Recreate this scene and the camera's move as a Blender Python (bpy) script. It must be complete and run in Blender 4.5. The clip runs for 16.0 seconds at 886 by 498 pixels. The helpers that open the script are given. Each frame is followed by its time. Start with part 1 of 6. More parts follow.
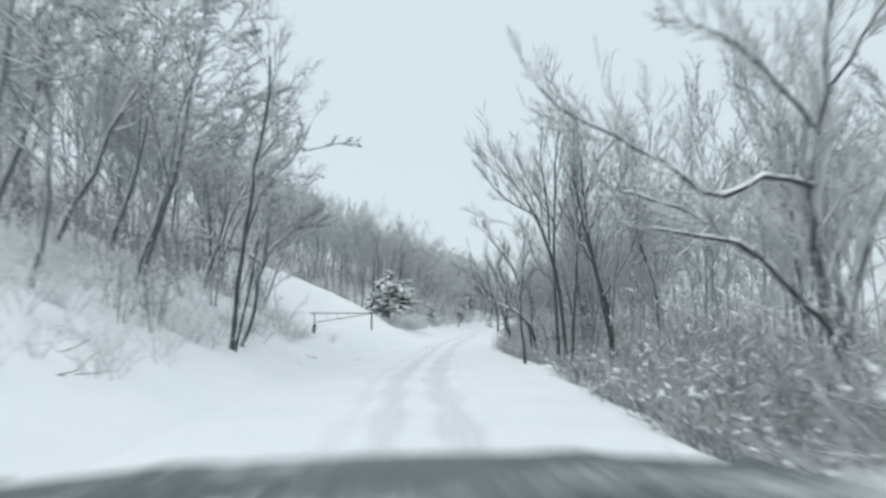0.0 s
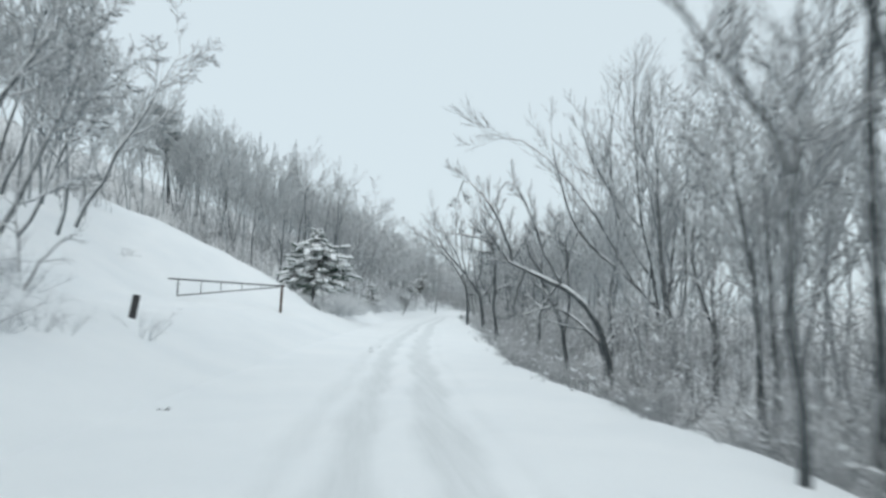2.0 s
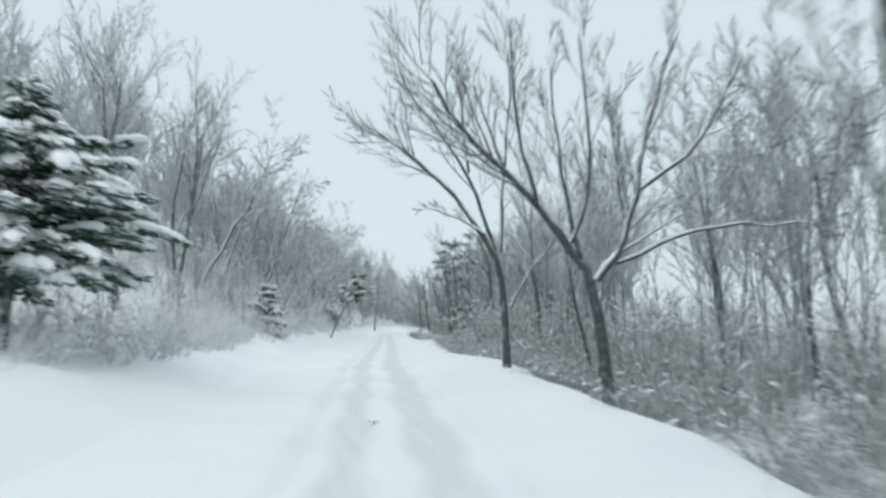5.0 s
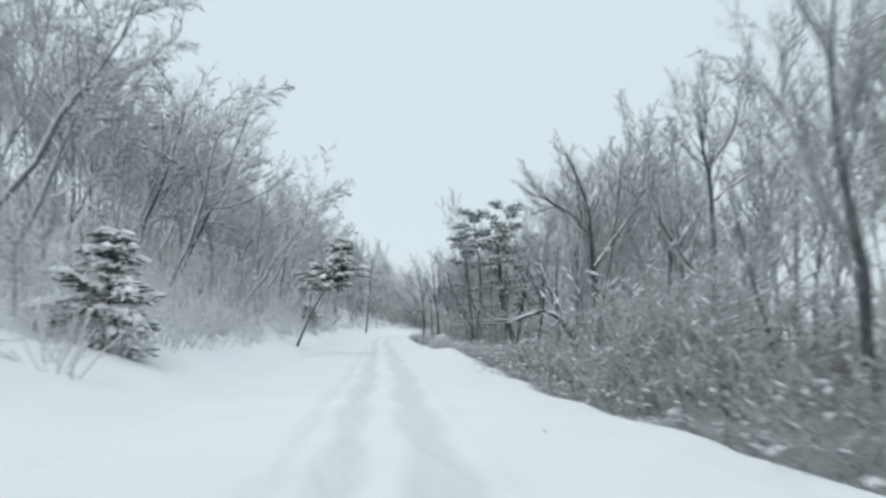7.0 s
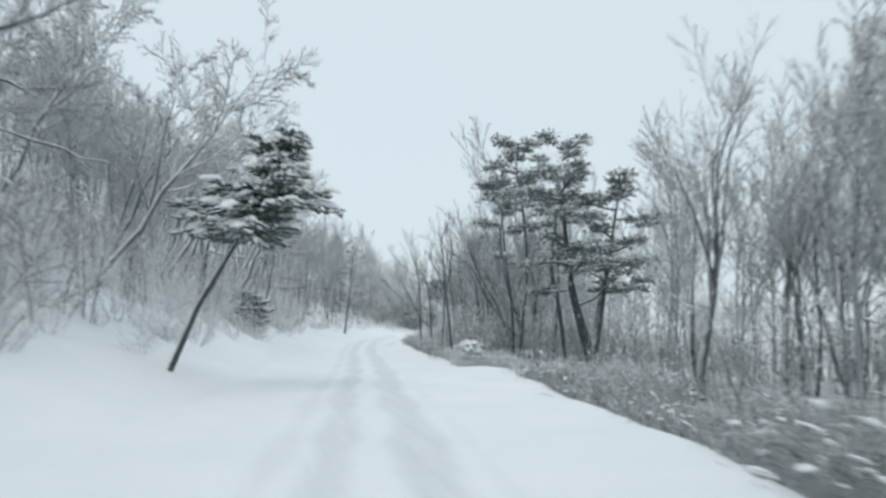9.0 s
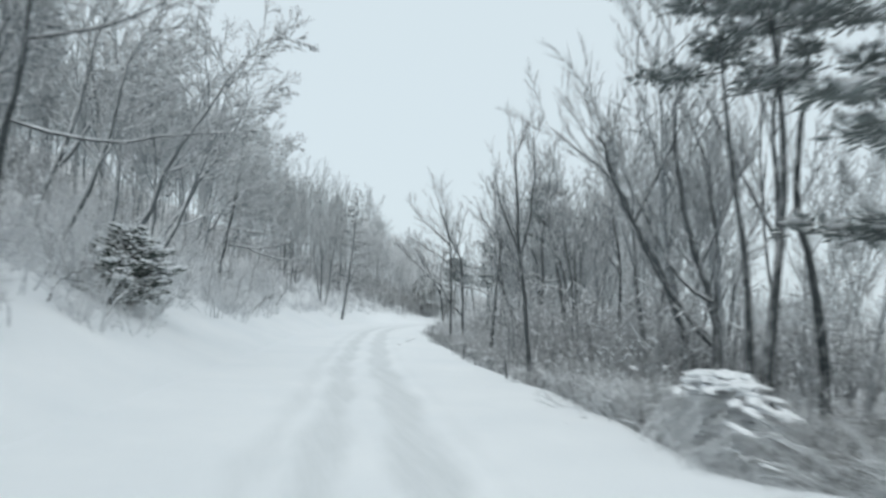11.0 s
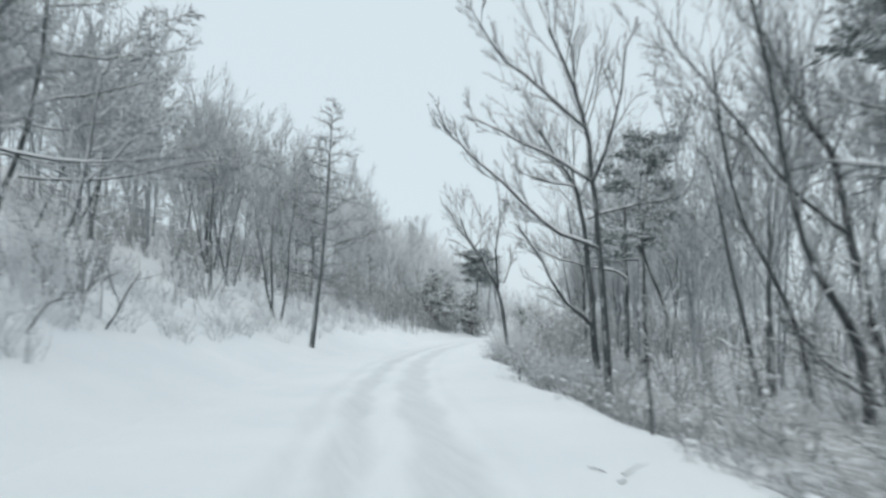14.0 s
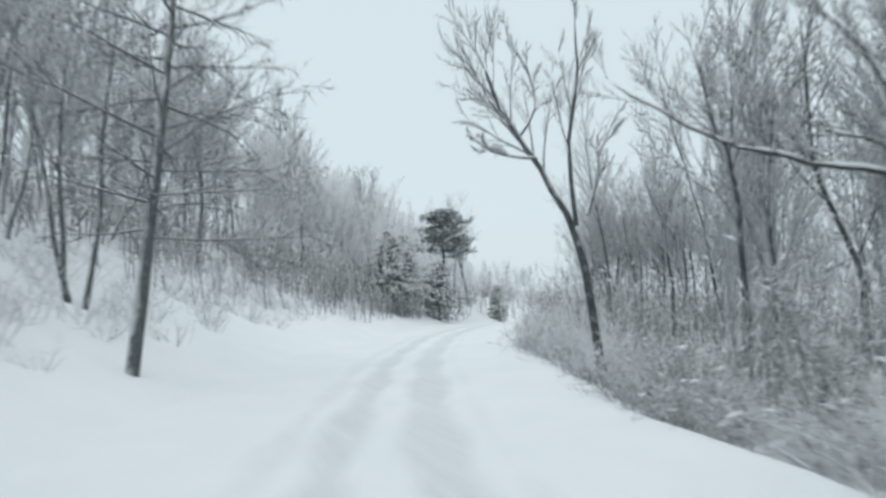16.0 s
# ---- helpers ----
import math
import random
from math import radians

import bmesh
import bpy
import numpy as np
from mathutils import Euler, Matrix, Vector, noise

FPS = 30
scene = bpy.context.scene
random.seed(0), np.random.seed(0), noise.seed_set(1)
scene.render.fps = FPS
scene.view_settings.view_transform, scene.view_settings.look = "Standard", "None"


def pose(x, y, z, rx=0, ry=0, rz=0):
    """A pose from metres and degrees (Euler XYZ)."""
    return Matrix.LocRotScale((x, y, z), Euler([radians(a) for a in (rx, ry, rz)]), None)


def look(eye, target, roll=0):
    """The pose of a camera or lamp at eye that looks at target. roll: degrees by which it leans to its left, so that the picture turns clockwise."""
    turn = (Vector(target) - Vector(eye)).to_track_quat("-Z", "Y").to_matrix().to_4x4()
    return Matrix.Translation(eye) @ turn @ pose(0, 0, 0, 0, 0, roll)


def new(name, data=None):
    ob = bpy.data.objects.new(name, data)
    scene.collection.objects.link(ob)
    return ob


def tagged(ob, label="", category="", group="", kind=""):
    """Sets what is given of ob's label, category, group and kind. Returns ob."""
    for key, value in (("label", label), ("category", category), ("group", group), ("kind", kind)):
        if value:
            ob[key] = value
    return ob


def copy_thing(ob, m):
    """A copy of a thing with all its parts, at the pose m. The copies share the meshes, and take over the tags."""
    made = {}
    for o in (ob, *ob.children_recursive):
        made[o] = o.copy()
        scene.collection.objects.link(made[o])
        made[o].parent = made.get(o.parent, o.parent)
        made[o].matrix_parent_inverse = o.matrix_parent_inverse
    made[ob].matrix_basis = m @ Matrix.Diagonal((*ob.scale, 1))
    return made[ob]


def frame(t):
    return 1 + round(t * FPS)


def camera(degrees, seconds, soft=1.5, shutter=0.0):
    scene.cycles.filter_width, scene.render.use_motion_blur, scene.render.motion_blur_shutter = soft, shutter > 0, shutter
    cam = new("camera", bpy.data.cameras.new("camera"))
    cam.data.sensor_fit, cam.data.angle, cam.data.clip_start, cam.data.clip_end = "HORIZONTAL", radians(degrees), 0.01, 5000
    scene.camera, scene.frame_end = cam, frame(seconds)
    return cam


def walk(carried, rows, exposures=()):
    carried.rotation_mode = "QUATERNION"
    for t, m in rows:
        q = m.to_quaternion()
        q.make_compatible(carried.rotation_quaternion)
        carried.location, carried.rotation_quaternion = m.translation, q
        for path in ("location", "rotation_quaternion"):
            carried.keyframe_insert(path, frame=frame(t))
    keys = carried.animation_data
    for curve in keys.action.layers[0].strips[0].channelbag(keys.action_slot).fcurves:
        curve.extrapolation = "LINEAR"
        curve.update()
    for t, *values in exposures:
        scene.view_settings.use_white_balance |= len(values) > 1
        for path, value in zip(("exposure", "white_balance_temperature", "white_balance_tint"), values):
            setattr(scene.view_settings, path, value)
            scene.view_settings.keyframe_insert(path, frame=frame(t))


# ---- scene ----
cam = camera(66.32, 16.0, soft=2.8, shutter=0.5)
PATH = [
    (0.0, -0.000, 0.000, 1.870, 96.082, 0.960, -2.689),
    (0.5, -0.187, 5.326, 1.849, 95.967, 1.190, -4.235),
    (1.0, -0.239, 10.621, 1.819, 96.143, 0.381, -5.785),
    (1.5, -0.197, 15.935, 1.774, 96.052, -0.798, -7.134),
    (2.0, 0.000, 21.215, 1.715, 95.147, -2.092, -8.201),
    (2.5, 0.319, 26.599, 1.672, 97.192, -0.325, -9.384),
    (3.0, 0.677, 32.078, 1.654, 96.380, 0.977, -10.101),
    (3.5, 1.137, 37.616, 1.663, 95.517, 0.521, -11.034),
    (4.0, 1.687, 43.183, 1.703, 96.403, 0.401, -12.333),
    (4.5, 2.387, 48.782, 1.761, 96.247, 1.210, -13.253),
    (5.0, 3.100, 54.421, 1.812, 96.443, 0.387, -13.863),
    (5.5, 3.865, 60.022, 1.849, 96.500, 0.213, -14.139),
    (6.0, 4.645, 65.586, 1.875, 96.500, 0.133, -14.288),
    (6.5, 5.434, 71.115, 1.893, 96.500, 0.113, -14.406),
    (7.0, 6.232, 76.607, 1.903, 96.500, 0.143, -14.575),
    (7.5, 7.049, 82.062, 1.908, 96.356, 0.236, -14.898),
    (8.0, 7.908, 87.480, 1.909, 95.994, -0.321, -15.612),
    (8.5, 8.806, 92.861, 1.907, 96.500, -0.257, -15.917),
    (9.0, 9.719, 98.205, 1.903, 96.500, -0.307, -16.040),
    (9.5, 10.632, 103.513, 1.899, 96.500, -0.493, -16.065),
    (10.0, 11.535, 108.786, 1.895, 96.501, -0.898, -16.033),
    (10.5, 12.419, 114.024, 1.893, 96.123, -1.704, -15.956),
    (11.0, 13.228, 119.229, 1.894, 95.384, -2.423, -15.702),
    (11.5, 13.991, 124.295, 1.885, 95.768, -2.022, -15.572),
    (12.0, 14.777, 129.257, 1.854, 96.061, -0.139, -15.597),
    (12.5, 15.553, 134.225, 1.823, 95.822, -0.182, -15.401),
    (13.0, 16.336, 139.198, 1.802, 95.944, 0.357, -15.838),
    (13.5, 17.169, 144.126, 1.810, 95.995, 0.922, -16.093),
    (14.0, 17.968, 148.889, 1.854, 96.450, 0.782, -16.495),
    (14.5, 18.795, 153.543, 1.922, 95.954, 0.340, -17.170),
    (15.0, 19.665, 158.107, 1.982, 96.667, -0.059, -18.182),
    (15.5, 20.710, 162.655, 1.998, 95.433, 0.728, -19.853),
    (16.0, 21.865, 167.199, 1.996, 94.793, 1.961, -21.435),
]
walk(cam, [(t, pose(*p)) for t, *p in PATH])

# ---- light: an even overcast sky, with a broad weak sun behind the cloud ----
world = bpy.data.worlds.new("overcast_sky")
scene.world = world
world.use_nodes = True
wn, wl = world.node_tree.nodes, world.node_tree.links
sky = wn.new("ShaderNodeTexSky")
sky.sky_type, sky.sun_disc, sky.sun_elevation, sky.sun_rotation = "NISHITA", False, radians(35), radians(150)
sky.air_density, sky.dust_density = 1.0, 4.0
dim = wn.new("ShaderNodeVectorMath")
dim.operation = "SCALE"
dim.inputs["Scale"].default_value = 0.10
wl.new(sky.outputs[0], dim.inputs[0])
cover = wn.new("ShaderNodeMix")
cover.data_type = "RGBA"
cover.inputs["Factor"].default_value = 0.9
cover.inputs["B"].default_value = (0.735, 0.848, 0.902, 1)
wl.new(dim.outputs[0], cover.inputs["A"])
wl.new(cover.outputs["Result"], wn["Background"].inputs["Color"])
wn["Background"].inputs["Strength"].default_value = 1.0
sun = bpy.data.lights.new("sun", "SUN")
sun.energy, sun.angle, sun.color = 0.8, radians(40), (0.97, 0.97, 0.92)
new("sun", sun).matrix_world = look((0, 0, 60), (25, 35, 0))


# ---- materials ----
def material(name):
    m = bpy.data.materials.new(name)
    m.use_nodes = True
    nodes, links = m.node_tree.nodes, m.node_tree.links
    return m, nodes, links, nodes["Principled BSDF"]


def noise_node(nodes, links, scale, detail=4.0, rough=0.6, coords="Object"):
    tc = nodes.new("ShaderNodeTexCoord")
    n = nodes.new("ShaderNodeTexNoise")
    n.inputs["Scale"].default_value, n.inputs["Detail"].default_value, n.inputs["Roughness"].default_value = scale, detail, rough
    links.new(tc.outputs[coords], n.inputs["Vector"])
    return n


def ramp(nodes, links, source, stops):
    r = nodes.new("ShaderNodeValToRGB")
    for i, (at, c) in enumerate(stops):
        e = r.color_ramp.elements[i] if i < 2 else r.color_ramp.elements.new(at)
        e.position, e.color = at, (*c, 1) if len(c) == 3 else c
    links.new(source, r.inputs[0])
    return r


def mix(nodes, links, factor, a, b):
    m = nodes.new("ShaderNodeMix")
    m.data_type = "RGBA"
    for key, v in (("Factor", factor), ("A", a), ("B", b)):
        if isinstance(v, (tuple, float)):
            m.inputs[key].default_value = v if isinstance(v, float) else (*v, 1)
        else:
            links.new(v, m.inputs[key])
    return m.outputs["Result"]


def math_node(nodes, links, op, a, b, clamp=False):
    m = nodes.new("ShaderNodeMath")
    m.operation, m.use_clamp = op, clamp
    for i, v in enumerate((a, b)):
        if isinstance(v, (int, float)):
            m.inputs[i].default_value = v
        else:
            links.new(v, m.inputs[i])
    return m.outputs[0]


SNOW = (0.86, 0.88, 0.90)


def snowy(name, dark, light, scale, snow_from, snow_to, rough=0.9, coords="Object", cover=1.0):
    """A bark or needle surface on whose upper side snow has settled, unevenly; cover: how fully it hides what it lies on."""
    m, nodes, links, bsdf = material(name)
    grain = noise_node(nodes, links, scale, 6.0, 0.7, coords)
    bark = ramp(nodes, links, grain.outputs["Fac"], [(0.3, dark), (0.7, light)])
    geo = nodes.new("ShaderNodeNewGeometry")
    patch = noise_node(nodes, links, 2.3, 3.0, 0.6, coords)
    lift = math_node(nodes, links, "MULTIPLY_ADD", patch.outputs["Fac"], 0.9)
    lift.node.inputs[2].default_value = -0.45
    drift = nodes.new("ShaderNodeVectorMath")  # snow blown on from one side as well as fallen
    drift.operation = "DOT_PRODUCT"
    drift.inputs[1].default_value = (-0.26, -0.12, 0.95)
    links.new(geo.outputs["Normal"], drift.inputs[0])
    up = math_node(nodes, links, "ADD", drift.outputs["Value"], lift)
    ran = nodes.new("ShaderNodeMapRange")
    ran.inputs["From Min"].default_value, ran.inputs["From Max"].default_value = snow_from, snow_to
    ran.inputs["To Max"].default_value = cover
    links.new(up, ran.inputs["Value"])
    links.new(mix(nodes, links, ran.outputs["Result"], bark.outputs["Color"], SNOW), bsdf.inputs["Base Color"])
    bsdf.inputs["Roughness"].default_value = rough
    bsdf.inputs["Specular IOR Level"].default_value = 0.2
    bump = nodes.new("ShaderNodeBump")
    bump.inputs["Strength"].default_value, bump.inputs["Distance"].default_value = 0.5, 0.02
    links.new(grain.outputs["Fac"], bump.inputs["Height"])
    links.new(bump.outputs["Normal"], bsdf.inputs["Normal"])
    return m


BARK = snowy("snowy_bark", (0.038, 0.043, 0.046), (0.118, 0.134, 0.141), 9.0, 0.28, 0.66)
GREY_BARK = snowy("greyish_bark", (0.062, 0.069, 0.073), (0.142, 0.160, 0.168), 9.0, 0.20, 0.62)
PALE_BARK = snowy("snow_blown_bark", (0.078, 0.088, 0.093), (0.176, 0.198, 0.208), 9.0, -0.08, 0.52)
TWIG = snowy("snowy_twigs", (0.112, 0.127, 0.135), (0.222, 0.252, 0.266), 5.0, -0.40, 0.42, cover=0.76)
GREY_TWIG = snowy("greyish_twigs", (0.098, 0.111, 0.118), (0.205, 0.233, 0.246), 5.0, -0.20, 0.60, cover=0.62)
DARK_TWIG = snowy("dark_twigs", (0.066, 0.076, 0.081), (0.162, 0.185, 0.196), 5.0, 0.05, 0.70, cover=0.62)
BRUSH = snowy("snowy_brush", (0.118, 0.125, 0.130), (0.230, 0.243, 0.250), 4.0, -0.22, 0.60, cover=0.62)
LADEN_BRUSH = snowy("snow_laden_brush", (0.200, 0.219, 0.229), (0.330, 0.362, 0.379), 4.0, -0.95, 0.05, cover=0.92)
# haze put into the base colours, paler and bluer, under thin real snow
HAZED_TWIG = snowy("hazed_far_twigs", (0.150, 0.172, 0.183), (0.266, 0.303, 0.321), 3.0, -0.36, 0.60, cover=0.48)
NEEDLE = snowy("snowy_needles", (0.030, 0.062, 0.046), (0.072, 0.128, 0.094), 6.0, 0.20, 0.66)
LADEN_NEEDLE = snowy("snow_laden_needles", (0.060, 0.080, 0.072), (0.12, 0.145, 0.132), 6.0, -0.25, 0.45)
PINE = snowy("pine_needles", (0.135, 0.160, 0.160), (0.255, 0.287, 0.284), 6.0, -0.15, 0.70, cover=0.75)
# far pines: needle colour greyed to imitate haze, beside a little lying snow
HAZED_PINE = snowy("hazed_pine_needles", (0.175, 0.204, 0.210), (0.290, 0.324, 0.330), 6.0, -0.30, 0.72, cover=0.6)


SNOW_LOAD = material("lying_snow")[0]
SNOW_LOAD.node_tree.nodes["Principled BSDF"].inputs["Base Color"].default_value = (*SNOW, 1)
SNOW_LOAD.node_tree.nodes["Principled BSDF"].inputs["Roughness"].default_value = 0.8


def snow_ground():
    """Fresh wind-smoothed snow: soft lumps, fine grain, greyer packed wheel ruts where 'rut' is high, darker mottling
    where 'wood' is.
    """
    m, nodes, links, bsdf = material("fresh_snow")
    big = noise_node(nodes, links, 0.35, 4.0)
    fine = noise_node(nodes, links, 14.0, 8.0, 0.75)
    white = ramp(nodes, links, big.outputs["Fac"], [(0.3, (0.87, 0.895, 0.92)), (0.7, (0.93, 0.945, 0.96))])
    rut = nodes.new("ShaderNodeAttribute")
    rut.attribute_name = "rut"
    streak = noise_node(nodes, links, 1.6, 6.0, 0.7)
    drawn_out = nodes.new("ShaderNodeMapping")  # packed streaks run along the road
    drawn_out.inputs["Scale"].default_value = (3.5, 0.22, 1.0)
    links.new(streak.inputs["Vector"].links[0].from_socket, drawn_out.inputs["Vector"])
    links.new(drawn_out.outputs["Vector"], streak.inputs["Vector"])
    packed = ramp(nodes, links, streak.outputs["Fac"], [(0.3, (0.73, 0.755, 0.77)), (0.7, (0.83, 0.85, 0.87))])
    # 'wood' turns the snow a noisy grey-brown
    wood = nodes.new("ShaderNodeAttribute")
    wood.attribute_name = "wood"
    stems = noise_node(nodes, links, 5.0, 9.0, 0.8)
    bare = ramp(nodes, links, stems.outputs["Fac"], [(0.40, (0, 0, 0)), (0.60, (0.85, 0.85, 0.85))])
    mottled = mix(nodes, links, math_node(nodes, links, "MULTIPLY", wood.outputs["Fac"], bare.outputs["Color"]), white.outputs["Color"], (0.20, 0.19, 0.185))
    links.new(mix(nodes, links, rut.outputs["Fac"], mottled, packed.outputs["Color"]), bsdf.inputs["Base Color"])
    bsdf.inputs["Roughness"].default_value = 0.75
    bsdf.inputs["Specular IOR Level"].default_value = 0.25
    bump = nodes.new("ShaderNodeBump")
    bump.inputs["Strength"].default_value, bump.inputs["Distance"].default_value = 0.35, 0.05
    total = math_node(nodes, links, "ADD", fine.outputs["Fac"], math_node(nodes, links, "MULTIPLY", big.outputs["Fac"], 3.0))
    links.new(total, bump.inputs["Height"])
    links.new(bump.outputs["Normal"], bsdf.inputs["Normal"])
    return m


SNOW_GROUND = snow_ground()

# ---- the lie of the land: y runs along the valley, 'd' is the distance to the right of the road's middle ----
SLOPE_Y = (-60, 0, 8, 16, 26, 37, 48, 60, 72, 84, 94, 104, 114, 124, 134, 144, 153, 160, 167, 182, 198, 215, 222, 232, 250, 275, 900)
SLOPE = (-0.05, -0.040, -0.012, 0.012, 0.062, 0.085, 0.125, 0.139, 0.145, 0.155, 0.168, 0.172, 0.163, 0.153, 0.157, 0.165,
         0.182, 0.215, 0.262, 0.36, 0.52, 0.66, 0.95, 1.6, 1.8, 0.74, 0.74)
LINE_Y = np.arange(-60, 900, 1.0)
LINE_X = np.concatenate([[0], np.cumsum(np.interp(LINE_Y[:-1] + 0.5, SLOPE_Y, SLOPE))])
LINE_X -= np.interp(0, LINE_Y, LINE_X)
ROAD_Y = (-60, 0, 11, 22, 33, 44, 55, 80, 110, 130, 143, 153, 165, 200, 217, 232, 300, 900)
ROAD_Z = (0.35, 0.31, 0.25, 0.16, 0.10, 0.12, 0.22, 0.35, 0.34, 0.28, 0.26, 0.36, 0.44, 0.50, 0.50, -0.3, -0.6, 0.6)
LEFT_D = (-400, -200, -110, -60, -22, -15.8, -12.9, -10.8, -8.8, -6.8, -5.2, -4.2, -3.4, 0)
LEFT_Z = (46, 46, 38, 25.5, 8.7, 6.2, 5.0, 4.0, 2.85, 1.55, 0.80, 0.36, 0.05, 0)
GATE_Z = (46, 46, 38, 25.5, 7.6, 4.6, 2.9, 1.55, 1.45, 1.25, 0.70, 0.30, 0.05, 0)  # where the gated side track leaves
DIP_Z = (46, 46, 38, 25.5, 7.0, 3.6, 2.2, 1.5, 1.15, 0.90, 0.65, 0.30, 0.05, 0)  # the hollow beyond it
EDGE_Y = (-60, 8, 12, 25, 33, 41, 50, 60, 70, 80, 95, 109, 118, 121.5, 123.5, 125.5, 128, 140, 155, 170, 180, 195, 900)
EDGE = (3.6, 3.6, 3.8, 4.9, 4.3, 3.7, 3.8, 4.0, 3.9, 4.2, 4.1, 4.6, 5.1, 5.7, 5.1, 4.5, 4.3, 4.0, 3.7, 3.7, 3.8, 4.0, 4.0)
RIGHT_D = (-4, 0, 0.35, 1.0, 2.2, 5, 14, 30, 62, 126, 400)  # beyond the road's right brow
RIGHT_Z = (0, 0, -0.10, -0.42, -0.55, -0.5, -0.45, -0.2, 2.0, 9.0, 24)


def line_x(y):
    return np.interp(y, LINE_Y, LINE_X)


def lean(y):
    """Cosine of the road's heading at y."""
    return 1 / np.sqrt(1 + np.interp(y, SLOPE_Y, SLOPE) ** 2)


def at(y, d):
    """Plan point at y, d."""
    return line_x(y) + d / lean(y)


def off(x, y):
    return (x - line_x(y)) * lean(y)


def brow(y):
    """How far right of its middle the road's snow ends."""
    return np.interp(y, EDGE_Y, EDGE) + 0.22 * np.sin(y * 0.83) * np.sin(y * 0.31 + 1)


def lumps(x, y):
    return (np.sin(x * 0.9 + 1.3 * np.sin(y * 0.37)) * np.sin(y * 0.71 + 0.8 * np.sin(x * 0.53)) * 0.5
            + np.sin(x * 2.1 + y * 0.6) * np.sin(y * 1.7 - x * 0.8) * 0.22)


def height(x, y):
    d = off(x, y)
    track = np.interp(y, (32, 44, 57, 65), (0, 1, 1, 0))
    dip = np.interp(y, (65.5, 69, 80, 96), (0, 1, 1, 0))
    low = np.minimum(d, 0)
    left = np.interp(low, LEFT_D, LEFT_Z) * (1 - track - dip) + np.interp(low, LEFT_D, GATE_Z) * track + np.interp(low, LEFT_D, DIP_Z) * dip
    left = left * np.interp(y, (230, 262), (1, 0.3))  # the hill falls away past the bend
    h = np.interp(y, ROAD_Y, ROAD_Z) + left + np.interp(np.maximum(d, 0) - brow(y), RIGHT_D, RIGHT_Z)
    h = h - 0.26 * np.exp(-(x + 5.9) ** 2 / 10 - (y - 41.2) ** 2 / 12)  # hollow round the short post
    # drifted snow lies higher along the shoulder where the two forked trees stand
    h = h + 0.42 * np.interp(y, (58, 66, 76, 88), (0, 0.7, 1, 0)) * np.interp(d, (1.9, 3.4, 4.4, 5.2), (0, 1, 1, 0))
    rough = np.clip((np.abs(d + 0.2) - 3.8) / 2.0, 0, 1) * np.clip(14 / (np.abs(d) + 1), 0.3, 1)
    return h + rough * lumps(x, y) * 0.28


def rut_depth(y, d):
    """0..1: how far the wheels have packed the snow."""
    wander = 0.06 * np.sin(y * 0.21) + 0.04 * np.sin(y * 0.53)
    out = 0
    for mid, wide, deep in ((-0.20, 0.38, 1.0), (0.92, 0.46, 1.0), (-0.86, 0.28, 0.45), (1.62, 0.16, 0.35)):
        ragged = 0.07 * np.sin(y * 1.3 + mid * 7) + 0.025 * np.sin(y * 3.1 + mid) + 0.012 * np.sin(y * 7.3 + mid * 3)
        out = np.maximum(out, deep * np.clip((wide + ragged - np.abs(d - mid - wander)) / 0.24, 0, 1))
    return out


def mesh_object(name, verts, quads, tris, mat, parent=None, smooth=True):
    me = bpy.data.meshes.new(name)
    quads, tris = np.asarray(quads, dtype=np.int32).reshape(-1, 4), np.asarray(tris, dtype=np.int32).reshape(-1, 3)
    verts = np.asarray(verts, dtype=np.float32)
    me.vertices.add(len(verts))
    me.vertices.foreach_set("co", verts.ravel())
    me.loops.add(quads.size + tris.size)
    me.loops.foreach_set("vertex_index", np.concatenate([quads.ravel(), tris.ravel()]))
    me.polygons.add(len(quads) + len(tris))
    starts = np.concatenate([np.arange(len(quads)) * 4, quads.size + np.arange(len(tris)) * 3])
    me.polygons.foreach_set("loop_start", starts.astype(np.int32))
    me.polygons.foreach_set("use_smooth", np.full(len(starts), smooth))
    me.materials.append(mat)
    me.update(calc_edges=True)
    ob = new(name, me)
    if parent:
        ob.parent = parent
    return ob


def sheet(name, ys, ds, label, kind="structure", category="ground"):
    """A strip of land between offsets ds, along ys, with its ruts."""
    Y, D = np.meshgrid(ys, ds, indexing="ij")
    X = at(Y, D)
    Z = height(X, Y)
    rut = np.where(np.abs(D) < 3, rut_depth(Y, D), 0) * np.clip(1.2 - np.abs(D) / 6, 0, 1)
    Z = Z - 0.042 * rut + np.where(np.abs(D) < 3.5, 0.007 * lumps(X * 3, Y * 1.2), 0)
    n, k = Y.shape
    idx = np.arange(n * k).reshape(n, k)
    quads = np.stack([idx[:-1, :-1], idx[:-1, 1:], idx[1:, 1:], idx[1:, :-1]], -1).reshape(-1, 4)
    ob = mesh_object(name, np.stack([X, Y, Z], -1).reshape(-1, 3), quads, [], SNOW_GROUND)
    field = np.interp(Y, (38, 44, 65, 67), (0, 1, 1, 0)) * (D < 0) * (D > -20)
    # darker mottling beyond the right brow and high on the left bank
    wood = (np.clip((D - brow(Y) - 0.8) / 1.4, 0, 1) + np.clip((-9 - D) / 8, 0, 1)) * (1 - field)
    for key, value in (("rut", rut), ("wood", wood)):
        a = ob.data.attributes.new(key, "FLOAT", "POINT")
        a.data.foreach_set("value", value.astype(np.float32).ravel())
    return tagged(ob, label, category, kind=kind)


